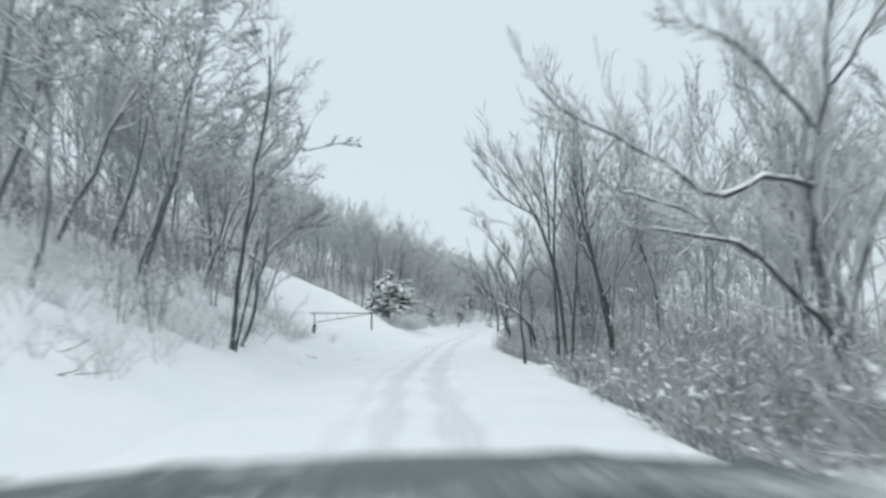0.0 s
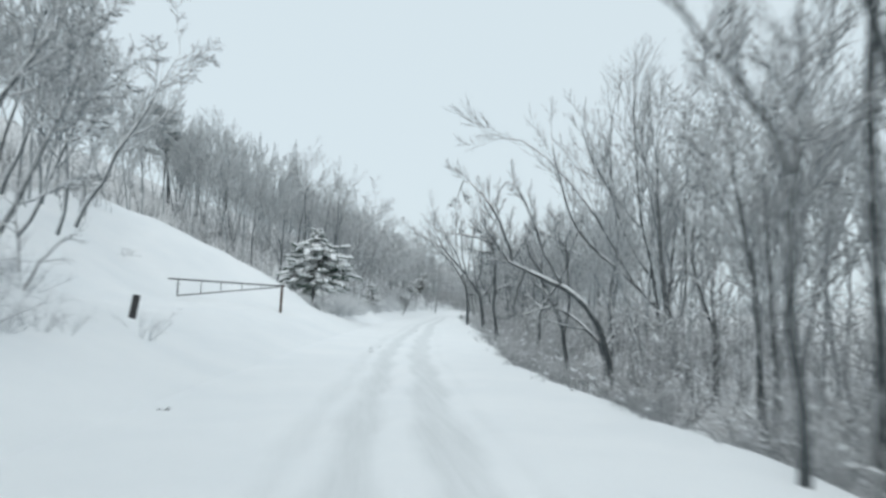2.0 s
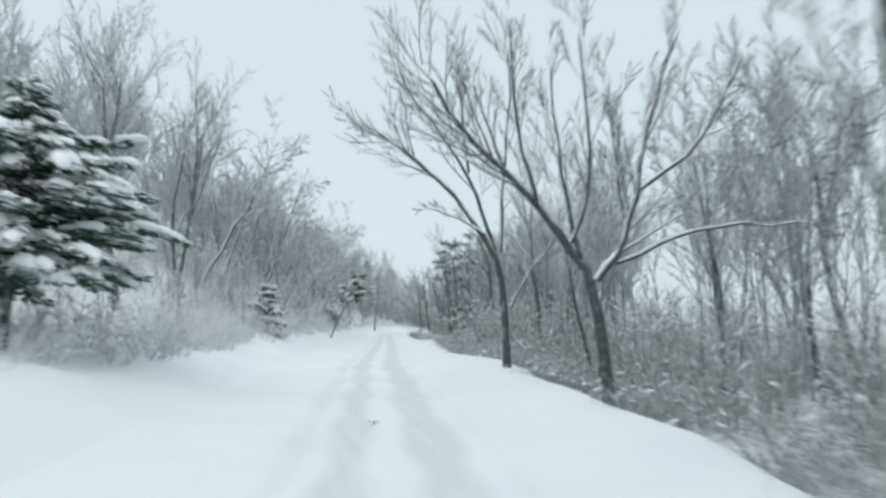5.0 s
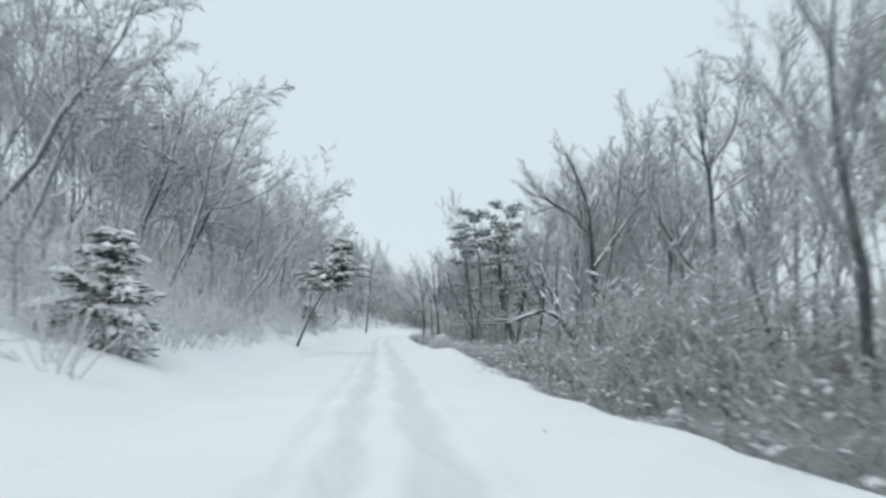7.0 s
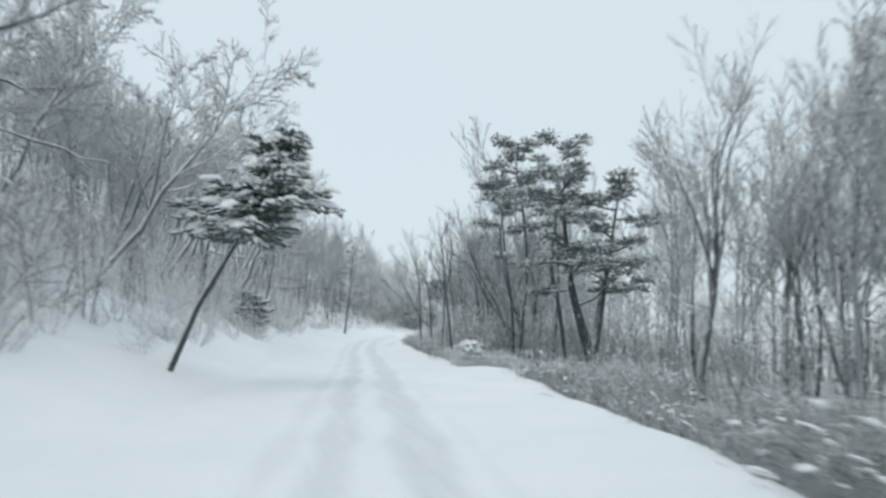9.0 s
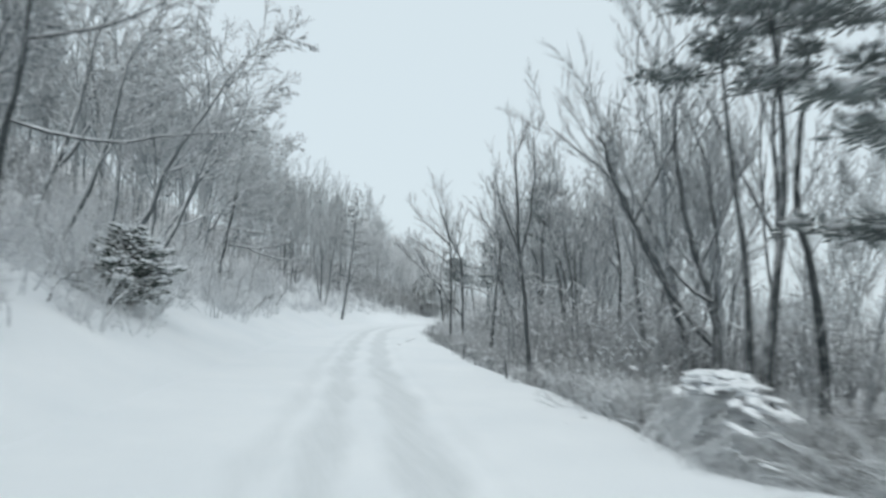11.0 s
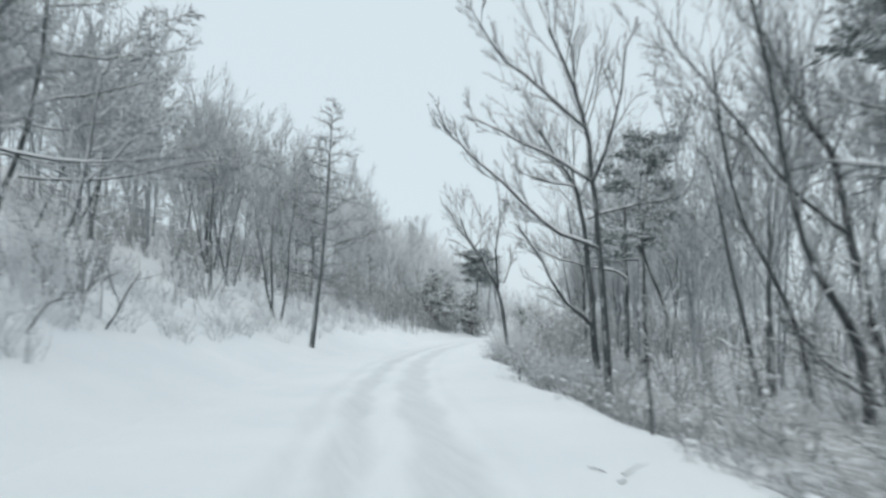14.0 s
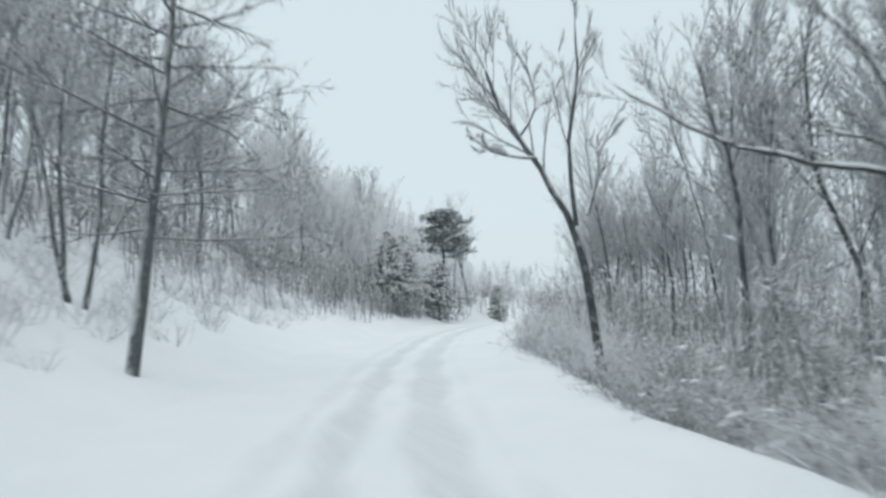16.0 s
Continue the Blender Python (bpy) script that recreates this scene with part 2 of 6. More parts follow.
NEAR_Y = np.concatenate([np.arange(-60, -12, 3.0), np.arange(-12, 240, 0.4), np.arange(240, 300, 4.0), np.linspace(300, 880, 16)])
sheet("road", NEAR_Y, np.concatenate([np.linspace(-3.4, -2, 6), np.linspace(-1.9, 1.9, 39), np.linspace(2, 3.4, 6)]),
      "snow-covered country road with packed wheel tracks", category="road")
Yl = np.concatenate([np.linspace(-390, -70, 12), np.linspace(-62, -24, 14), np.linspace(-22, -7, 26), np.linspace(-6.6, -3.4, 14)])
Yr = np.concatenate([np.linspace(3.4, 7, 26), np.linspace(7.3, 20, 24), np.linspace(21, 66, 20), np.linspace(70, 390, 12)])
sheet("ground_left", NEAR_Y, Yl, "snow-covered hillside bank above the road")
sheet("ground_right", NEAR_Y, Yr, "snow-covered slope falling away below the road")


# ---- trees ----
class Limbs:
    """Gathers tapered tubes into one mesh."""

    def __init__(self):
        self.v, self.q, self.t, self.n = [], [], [], 0
        self.snow, self.arms = None, []

    def tube(self, pts, radii, sides, tip=True):
        pts = np.asarray(pts, dtype=float)
        tang = np.gradient(pts, axis=0)
        tang /= np.linalg.norm(tang, axis=1)[:, None] + 1e-9
        ref = np.array((0.0, 0.0, 1.0)) if abs(tang[0, 2]) < 0.8 else np.array((1.0, 0.0, 0.0))
        u = np.cross(tang, ref)
        u /= np.linalg.norm(u, axis=1)[:, None] + 1e-9
        w = np.cross(u, tang)
        a = np.arange(sides) * (2 * math.pi / sides) + 0.5
        rings = len(pts) - 1 if tip else len(pts)
        ring = pts[:rings, None] + np.asarray(radii)[:rings, None, None] * (np.cos(a)[None, :, None] * u[:rings, None] + np.sin(a)[None, :, None] * w[:rings, None])
        self.v.append(ring.reshape(-1, 3))
        b, j = self.n, np.arange(sides)
        k = (j + 1) % sides
        for i in range(rings - 1):
            lo, hi = b + i * sides, b + (i + 1) * sides
            self.q.append(np.stack([lo + j, lo + k, hi + k, hi + j], 1))
        self.n += rings * sides
        if tip:
            self.v.append(pts[-1:])
            lo = b + (rings - 1) * sides
            self.t.append(np.stack([lo + j, lo + k, np.full(sides, self.n)], 1))
            self.n += 1

    def cap(self, rng, pts, radii):
        """Lays broken ridges of snow along the upper side of a limb, where it is not steep."""
        if self.snow is None:
            return
        pts, radii = np.asarray(pts, dtype=float), np.asarray(radii, dtype=float)
        n = 2 * len(pts) + 2
        fine = np.array([along(pts, f)[0] for f in np.linspace(0.03, 0.95, n)])
        r = np.interp(np.linspace(0, 1, n), np.linspace(0, 1, len(radii)), radii)
        tang = np.diff(fine, axis=0)
        flat = np.abs(tang[:, 2]) / (np.linalg.norm(tang, axis=1) + 1e-9) < rng.uniform(0.70, 0.88)
        flat = np.append(flat, flat[-1]) & (rng.uniform(size=n) > 0.06)
        start = None
        for i in range(n + 1):
            if i < n and flat[i]:
                start = i if start is None else start
            elif start is not None:
                if i - start > 2:
                    thick = np.maximum(0.8 * r[start:i], 0.017) * rng.uniform(0.75, 1.25, i - start)
                    thick[0] *= 0.3
                    ridge = fine[start:i] + np.stack([0 * thick, 0 * thick, 0.72 * r[start:i] + 0.35 * thick], 1)
                    self.snow.tube(ridge, thick, 4)
                start = None

    def lens(self, mid, axis, wide, rng, flat=0.5):
        """A slim eight-sided lozenge: a spray of needles."""
        axis = np.asarray(axis, dtype=float)
        side = np.cross(axis, (0.1, 0.2, 1.0))
        side *= wide / (np.linalg.norm(side) + 1e-9)
        up = np.cross(side, axis)
        up *= wide * flat / (np.linalg.norm(up) + 1e-9)
        s = rng.uniform(0.6, 1.3, 4)
        self.v.append(np.array([mid - axis, mid + side * s[0], mid + up * s[1], mid - side * s[2], mid - up * s[3], mid + axis]))
        b = self.n
        self.t.append(np.array([(b, b + 2, b + 1), (b, b + 3, b + 2), (b, b + 4, b + 3), (b, b + 1, b + 4),
                                (b + 5, b + 1, b + 2), (b + 5, b + 2, b + 3), (b + 5, b + 3, b + 4), (b + 5, b + 4, b + 1)]))
        self.n += 6

    def arrays(self):
        v = np.concatenate(self.v) if self.v else np.zeros((0, 3))
        q = np.concatenate(self.q) if self.q else np.zeros((0, 4), int)
        t = np.concatenate(self.t) if self.t else np.zeros((0, 3), int)
        return v, q, t

    def build(self, name, mat, parent=None, smooth=True):
        return mesh_object(name, *self.arrays(), mat, parent, smooth)


def unit(v):
    return v / (np.linalg.norm(v) + 1e-9)


def wander(rng, start, heading, length, steps, jitter, rise):
    """A crooked line from start: each step strays and turns a little upwards."""
    pts, h = [np.array(start, dtype=float)], unit(np.array(heading, dtype=float))
    for _ in range(steps):
        h = unit(h + rng.normal(0, jitter, 3) + np.array((0, 0, rise)))
        pts.append(pts[-1] + h * length / steps)
    return np.array(pts)


def along(pts, f):
    x = f * (len(pts) - 1)
    i = min(int(x), len(pts) - 2)
    return pts[i] + (pts[i + 1] - pts[i]) * (x - i), unit(pts[i + 1] - pts[i])


def fork(rng, heading, angle):
    side = np.cross(heading, rng.normal(0, 1, 3))
    return unit(heading * math.cos(angle) + unit(side) * math.sin(angle))


# per level: children, their length over the parent's, angle, steps, sides, jitter, rise
RICH = {1: (11, 0.60, 0.75, 5, 5, 0.12, 0.10), 2: (7, 0.50, 0.70, 4, 4, 0.15, 0.08), 3: (5, 0.50, 0.70, 2, 3, 0.18, 0.05), 4: (4, 0.55, 0.65, 1, 3, 0.2, 0.03)}
FAN = {2: (12, 0.33, 0.58, 4, 4, 0.08, 0.12), 3: (7, 0.52, 0.55, 2, 3, 0.10, 0.12), 4: (6, 0.52, 0.55, 1, 3, 0.14, 0.08)}
MID = {1: (11, 0.56, 0.62, 4, 4, 0.08, 0.12), 2: (8, 0.48, 0.60, 2, 3, 0.10, 0.10), 3: (6, 0.52, 0.60, 1, 3, 0.14, 0.08), 4: (2, 0.55, 0.60, 1, 3, 0.16, 0.05)}
SPREAD = {1: (11, 0.46, 0.90, 5, 4, 0.13, 0.07), 2: (8, 0.46, 0.72, 2, 3, 0.12, 0.06), 3: (6, 0.52, 0.68, 1, 3, 0.15, 0.05), 4: (2, 0.55, 0.60, 1, 3, 0.18, 0.04)}
SPARSE = {1: (10, 0.50, 0.55, 2, 3, 0.07, 0.16), 2: (8, 0.46, 0.52, 1, 3, 0.12, 0.12), 3: (5, 0.60, 0.55, 1, 3, 0.16, 0.08)}


def sprout(rng, limbs, pts, radius, level, plan, first=0.3, scale=1.0, thin=0.008, pull=None):
    """Grows the side branches of one limb, and theirs in turn."""
    if level not in plan:
        return
    count, ratio, angle, steps, sides, jitter, rise = plan[level]
    length = np.linalg.norm(np.diff(pts, axis=0), axis=1).sum()
    count = max(2, int(round(count * scale * rng.uniform(0.8, 1.2))))
    for i in range(count):
        f = first + (1 - first) * (i + rng.uniform(0, 0.9)) / count
        p, h = along(pts, min(f, 0.985))
        ln = length * ratio * (1.05 - 0.55 * f) * rng.uniform(0.7, 1.25)
        r = max(radius * (1 - 0.75 * f) * 0.55, thin)
        out = fork(rng, h, angle * rng.uniform(0.65, 1.2))
        if pull:
            out = unit(out + np.array(pull) * rng.uniform(0.3, 1.2))
        kid = wander(rng, p, out, ln, steps, jitter, rise)
        rad = np.linspace(r, max(r * 0.3, thin * 0.5), len(kid))
        limbs.tube(kid, rad, sides)
        if level <= 2 and r > 0.016:
            limbs.cap(rng, kid, rad)
        sprout(rng, limbs, kid, r, level + 1, plan, 0.25, 1.0, thin)


def tree_thing(name, label, trunk, crown, category="tree", group="", mats=None):
    empty = new(name)
    mats = mats or (BARK, TWIG)
    trunk.build("trunk", mats[0], empty)
    crown.build("crown", mats[1], empty)
    for arm in crown.arms:
        arm.build("limb", mats[0], empty)
    if crown.snow is not None and crown.snow.n:
        tagged(crown.snow.build("snow_load", SNOW_LOAD, empty), "white snow lying along the limbs", kind="stuff")
    return tagged(empty, label, category, group)


def bare_tree(seed, tall, radius, plan=RICH, stems=1, spread=0.25, bend=0.06, tilt=(0, 0), first=0.3, thin=0.0115, sides=7, pull=None):
    """A leafless broadleaf tree: one stem or several from one foot, with crooked limbs and twigs."""
    rng = np.random.default_rng(seed)
    trunk, crown = Limbs(), Limbs()
    crown.snow = Limbs() if sides > 3 else None
    for s in range(stems):
        a = s * 2.4 + rng.uniform(0, 1)
        h = np.array((tilt[0] + (spread * math.cos(a) if stems > 1 else 0), tilt[1] + (spread * math.sin(a) if stems > 1 else 0), 1.0))
        ln = tall * rng.uniform(0.85, 1.05)
        pts = wander(rng, (0.15 * math.cos(a) * (stems > 1), 0.15 * math.sin(a) * (stems > 1), -0.3), h, ln, 8, bend, 0.05)
        r = radius * (1 if stems == 1 else 0.72)
        rad = r * np.array([1.35, 1.0, 0.9, 0.8, 0.66, 0.5, 0.36, 0.2, 0.06])
        trunk.tube(pts, rad, sides)
        sprout(rng, crown, pts, r, 1, plan, first, 1.0 if stems == 1 else 0.75, thin, pull)
    return trunk, crown


def shaped_tree(seed, limbs_list, plan=RICH, first=0.3, density=1.0):
    """A tree whose stem and main limbs follow given lines of (across, up, along) points; limb: (radius, points)."""
    rng = np.random.default_rng(seed)
    trunk, crown = Limbs(), Limbs()
    crown.snow = Limbs()
    for i, (radius, pts) in enumerate(limbs_list):
        pts = np.array([(p[0], p[2] if len(p) > 2 else 0.0, p[1]) for p in pts], dtype=float)
        fine = np.array([along(pts, f)[0] for f in np.linspace(0, 1, max(6, 2 * len(pts)))])
        fine[1:-1] = 0.25 * fine[:-2] + 0.5 * fine[1:-1] + 0.25 * fine[2:]
        fine[1:-1] += rng.normal(0, 0.025, (len(fine) - 2, 3))
        radius *= 0.68
        rad = radius * np.linspace(1.0, 0.28, len(fine))
        if i == 0:
            rad[0] *= 1.3
        if i == 0:
            trunk.tube(fine, rad, 7)
        else:
            crown.arms.append(Limbs())
            crown.arms[-1].tube(fine, rad, 7)
        crown.cap(rng, fine, rad)
        sprout(rng, crown, fine, radius * 0.8, 2, FAN, first if i == 0 else 0.2, density * (1.5 if i == 0 else 1.0), 0.0088)
    return trunk, crown


def place(thing, y, d, turn=0.0, size=1.0, sink=0.0):
    x = float(at(y, d))
    thing.matrix_world = Matrix.Translation((x, y, float(height(x, y)) - sink)) @ Matrix.Rotation(turn, 4, "Z") @ Matrix.Diagonal((size, size, size, 1))
    return thing


def copy_at(thing, y, d, turn, size=1.0, tilt=0.0):
    x = float(at(y, d))
    ob = copy_thing(thing, Matrix.Translation((x, y, float(height(x, y)))) @ Matrix.Rotation(tilt, 4, "Y") @ Matrix.Rotation(turn, 4, "Z"))
    ob.scale = (size, size, size)
    return ob


def heading(y):
    """Turn that lays a shaped tree's 'across' square to the road."""
    return -math.atan(float(np.interp(y, SLOPE_Y, SLOPE)))


def hero(seed, x, y, limbs_list, label, plan=RICH, first=0.3, density=1.0, turn=None, name="bare_tree", mats=None):
    trunk, crown = shaped_tree(seed, limbs_list, plan, first, density)
    t = tree_thing(name, label, trunk, crown, mats=mats or (BARK, DARK_TWIG))
    t.matrix_world = Matrix.Translation((x, y, float(height(x, y)))) @ Matrix.Rotation(heading(y) if turn is None else turn, 4, "Z")
    return t


def scatter(name, label, stock, spots, mat, category, smooth=True):
    """One object of many plants: spots are rows of x, y, z, turn, size, lean, which."""
    V, Q, T, n = [], [], [], 0
    for x, y, z, turn, size, tip, which in spots:
        v, q, t = stock[which]
        c, s = math.cos(turn), math.sin(turn)
        w = v.copy()
        w[:, 0] += tip * w[:, 2]
        w = w @ np.array([[c, s, 0], [-s, c, 0], [0, 0, 1]]) * size + (x, y, z)
        V.append(w), Q.append(q + n), T.append(t + n)
        n += len(v)
    ob = mesh_object(name, np.concatenate(V), np.concatenate(Q), np.concatenate(T), mat, None, smooth)
    return tagged(ob, label, category, kind="stuff")


def merged(pair):
    a, b = pair[0].arrays(), pair[1].arrays()
    n = len(a[0])
    return np.concatenate([a[0], b[0]]), np.concatenate([a[1], b[1] + n]), np.concatenate([a[2], b[2] + n])


# ---- the woods on both sides ----
def own_rng(*ranges):
    """A random source of its own for each stretch of wood."""
    return np.random.default_rng([int(abs(v) * 100) for r in ranges for v in r])


FAR_STOCK = [merged(bare_tree(100 + i, 10.0, 0.065, SPARSE, 1, 0.2, 0.05, (0, 0), 0.22, 0.021, 3)) for i in range(10)]


OPEN_FIELD = (38, 66, -17.5, 0)


def far_spots(count, y_range, d_range, size, tip, avoid=()):
    rows, wood_rng = [], own_rng(y_range, d_range, size)
    for _ in range(count):
        y, d = wood_rng.uniform(*y_range), wood_rng.uniform(*d_range)
        if any(a <= y <= b and c <= d <= e for a, b, c, e in avoid):
            continue
        x = float(at(y, d))
        rows.append((x, y, float(height(x, y)) - 0.1, wood_rng.uniform(0, 6.28), wood_rng.uniform(*size), wood_rng.uniform(*tip), int(wood_rng.integers(len(FAR_STOCK)))))
    return rows


# the background woods' twig colour is paled in place of haze
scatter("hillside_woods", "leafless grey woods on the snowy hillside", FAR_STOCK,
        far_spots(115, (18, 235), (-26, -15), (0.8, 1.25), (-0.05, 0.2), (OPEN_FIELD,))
        + far_spots(120, (25, 238), (-46, -24), (0.9, 1.3), (-0.1, 0.1), ((72, 112, -50, -26),)), HAZED_TWIG, "woods")
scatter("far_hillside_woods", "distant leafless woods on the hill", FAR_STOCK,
        far_spots(64, (204, 238), (-50, -8), (0.62, 0.95), (-0.1, 0.1)) + far_spots(70, (238, 330), (-70, -8), (0.3, 0.5), (-0.1, 0.1)) + far_spots(50, (290, 400), (-60, 60), (0.4, 0.7), (-0.1, 0.1)), HAZED_TWIG, "woods")
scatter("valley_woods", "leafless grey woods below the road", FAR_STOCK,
        far_spots(155, (14, 240), (10, 28), (0.75, 1.1), (-0.1, 0.1)) + far_spots(60, (200, 300), (7, 40), (0.8, 1.1), (-0.1, 0.1)), HAZED_TWIG, "woods")

# separate trees beside the road, copied from a few grown ones
GREY_TREE = "leafless tree with grey bark and snow-lined branches"
LEAN_TREE = "leafless tree leaning downhill with snow-covered level limbs"
UPRIGHT = [tree_thing("bare_tree", GREY_TREE, *bare_tree(20 + i, tall, radius, MID, stems, spread, 0.08), group="roadside trees", mats=(GREY_BARK, GREY_TWIG))
           for i, (tall, radius, stems, spread) in enumerate(((9.5, 0.11, 1, 0), (8.5, 0.10, 2, 0.22), (10.5, 0.13, 1, 0), (7.5, 0.09, 3, 0.25), (9.0, 0.10, 1, 0)))]
LEANING = [tree_thing("bare_tree", LEAN_TREE, *bare_tree(40 + i, tall, radius, SPREAD, 1, 0, 0.15, (0.28, 0.0), 0.25, 0.019, 6, (0.5, -0.1, -0.1)), group="trees on the bank", mats=(PALE_BARK, TWIG))
           for i, (tall, radius) in enumerate(((10.0, 0.09), (11.5, 0.11), (9.0, 0.085), (10.5, 0.095)))]
used = set()


def roadside(stock, count, y_range, d_range, size, keep_off=(), any_turn=True):
    wood_rng = own_rng(y_range, d_range, size)
    for _ in range(count):
        y, d = float(wood_rng.uniform(*y_range)), float(wood_rng.uniform(*d_range))
        if any(a <= y <= b and c <= d <= e for a, b, c, e in keep_off):
            continue
        thing = stock[int(wood_rng.integers(len(stock)))]
        turn, s = float(wood_rng.uniform(0, 6.28) if any_turn else wood_rng.uniform(-0.8, 0.6)), float(wood_rng.uniform(*size))
        if thing.name not in used:
            used.add(thing.name)
            place(thing, y, d, turn, s)
        else:
            copy_at(thing, y, d, turn, s, 0.0 if any_turn else float(wood_rng.uniform(-0.1, 0.15)))


roadside(LEANING, 52, (12, 172), (-16, -8.3), (0.85, 1.2), (OPEN_FIELD, (64, 93, -20, 0)), False)
roadside(LEANING, 18, (172, 236), (-16, -10), (0.6, 0.85), (), False)
for y, d, s in ((15, -9.5, 1.0), (19, -11.5, 1.1), (23, -9.2, 0.95), (27, -12, 1.15), (31, -9.8, 1.0), (35, -11.2, 1.1), (38, -9.6, 0.9), (40, -12.5, 1.05), (97, -10.5, 1.0), (104, -11.5, 1.0),
                (110, -12, 1.05), (133, -9.5, 1.05), (138, -11, 1.1), (143, -9.4, 1.0), (147, -12, 1.1), (152, -9.8, 1.0), (157, -11, 1.1)):
    copy_at(LEANING[int(y) % 4], y, d, 0.1 * (int(y) % 5) - 0.2, s, 0.04)
roadside(UPRIGHT, 16, (180, 238), (-15, -6.5), (0.8, 1.15))
roadside(UPRIGHT, 52, (14, 225), (7.5, 15), (0.75, 1.05), ((119, 137, 6, 20), (168, 196, 6, 13)))
roadside(UPRIGHT, 6, (98, 118), (8.0, 14), (0.75, 0.95))

def pillow(limbs, rng, mid, along_dir, long, wide, high):
    """A rounded, uneven cushion of snow, flat below, lying along a bough."""
    k, rings = 7, 5
    h = unit(np.array(along_dir, dtype=float))
    side = unit(np.cross(h, (0, 0, 1.0)))
    up = np.cross(side, h)
    b, verts = limbs.n, []
    for i in range(rings):
        f = -0.86 + 1.72 * i / (rings - 1)
        swell = math.sqrt(1 - f * f) * rng.uniform(0.8, 1.2)
        for j in range(k):
            a = 6.2832 * j / k
            lift = math.sin(a)
            verts.append(mid + h * f * long + side * math.cos(a) * wide * swell + up * (lift * high * swell if lift > 0 else 0.35 * lift * high))
    verts += [mid - h * long, mid + h * long]
    limbs.v.append(np.array(verts))
    j = np.arange(k)
    n = (j + 1) % k
    for i in range(rings - 1):
        lo, hi = b + i * k, b + (i + 1) * k
        limbs.q.append(np.stack([lo + j, hi + j, hi + n, lo + n], 1))
    last = b + (rings - 1) * k
    limbs.t.append(np.stack([b + j, b + n, np.full(k, b + rings * k)], 1))
    limbs.t.append(np.stack([last + n, last + j, np.full(k, b + rings * k + 1)], 1))
    limbs.n += rings * k + 2


# brush along both edges
def shrub(seed, stems, tall, spread):
    rng = np.random.default_rng(seed)
    limbs, lumps_of_snow = Limbs(), Limbs()
    for _ in range(stems):
        a, r = rng.uniform(0, 6.28), rng.uniform(0, 0.5) * spread
        h = (math.cos(a) * rng.uniform(0.1, 0.9), math.sin(a) * rng.uniform(0.1, 0.9), 1.0)
        ln = tall * rng.uniform(0.5, 1.2)
        pts = wander(rng, (r * math.cos(a), r * math.sin(a), -0.1), h, ln, 3, 0.2, -0.05)
        limbs.tube(pts, np.array((0.013, 0.011, 0.008, 0.003)) * rng.uniform(0.7, 1.5), 3)
        for _ in range(5):
            p, hd = along(pts, rng.uniform(0.25, 0.95))
            limbs.tube(wander(rng, p, fork(rng, hd, 0.8), ln * 0.35, 1, 0.2, 0), (0.008, 0.003), 3)
        if rng.uniform() < 0.40:
            p, hd = along(pts, rng.uniform(0.45, 0.95))
            lumps_of_snow.lens(p + (0, 0, 0.02), hd * (1, 1, 0.35) * rng.uniform(0.08, 0.22), rng.uniform(0.03, 0.075), rng, 0.6)
    return limbs.arrays(), lumps_of_snow.arrays()


SHRUBS, SHRUB_SNOW = zip(*(shrub(300 + i, 13, 1.25, 0.9) for i in range(6)))


def brush_spots(count, y_range, d_range, size, tip, avoid=(), below=False):
    rows, wood_rng = [], own_rng(y_range, d_range, size)
    while len(rows) < count:
        y, d = wood_rng.uniform(*y_range), wood_rng.uniform(*d_range)
        if any(a <= y <= b and c <= d <= e for a, b, c, e in avoid):
            count -= 1
            continue
        if below:
            d += float(brow(y))
        x = float(at(y, d))
        rows.append((x, y, float(height(x, y)), wood_rng.uniform(0, 6.28), wood_rng.uniform(*size), wood_rng.uniform(*tip), int(wood_rng.integers(len(SHRUBS)))))
    return rows


def thicket(seed):
    """A patch of young stems, taller than a man, with short twigs."""
    rng = np.random.default_rng(seed)
    limbs, lumps_of_snow = Limbs(), Limbs()
    for _ in range(7):
        foot = (rng.uniform(-1.1, 1.1), rng.uniform(-1.1, 1.1), -0.2)
        pts = wander(rng, foot, (rng.normal(0, 0.2), rng.normal(0, 0.2), 1), rng.uniform(1.8, 4.2), 3, 0.1, 0.03)
        limbs.tube(pts, np.array((0.028, 0.022, 0.016, 0.008)) * rng.uniform(0.7, 1.3), 3)
        for _ in range(11):
            p, hd = along(pts, rng.uniform(0.2, 0.97))
            twig = wander(rng, p, fork(rng, hd, 0.9), rng.uniform(0.4, 1.1), 1, 0.2, 0)
            limbs.tube(twig, (0.018, 0.008), 3)
            if rng.uniform() < 0.18:
                mid, along_twig = along(twig, 0.5)
                lumps_of_snow.lens(mid + (0, 0, 0.02), along_twig * rng.uniform(0.12, 0.3), rng.uniform(0.03, 0.06), rng, 0.7)
    return limbs.arrays(), lumps_of_snow.arrays()


THICKETS, THICKET_SNOW = zip(*(thicket(350 + i) for i in range(8)))


def stuff(name, label, stock, spots):
    scatter(name, label, stock, spots, BRUSH, "brush")
    lumps_stock = SHRUB_SNOW if stock is SHRUBS else THICKET_SNOW
    scatter("snow_on_" + name, "small lumps of snow caught on the twigs", lumps_stock, spots, SNOW_LOAD, "snow")


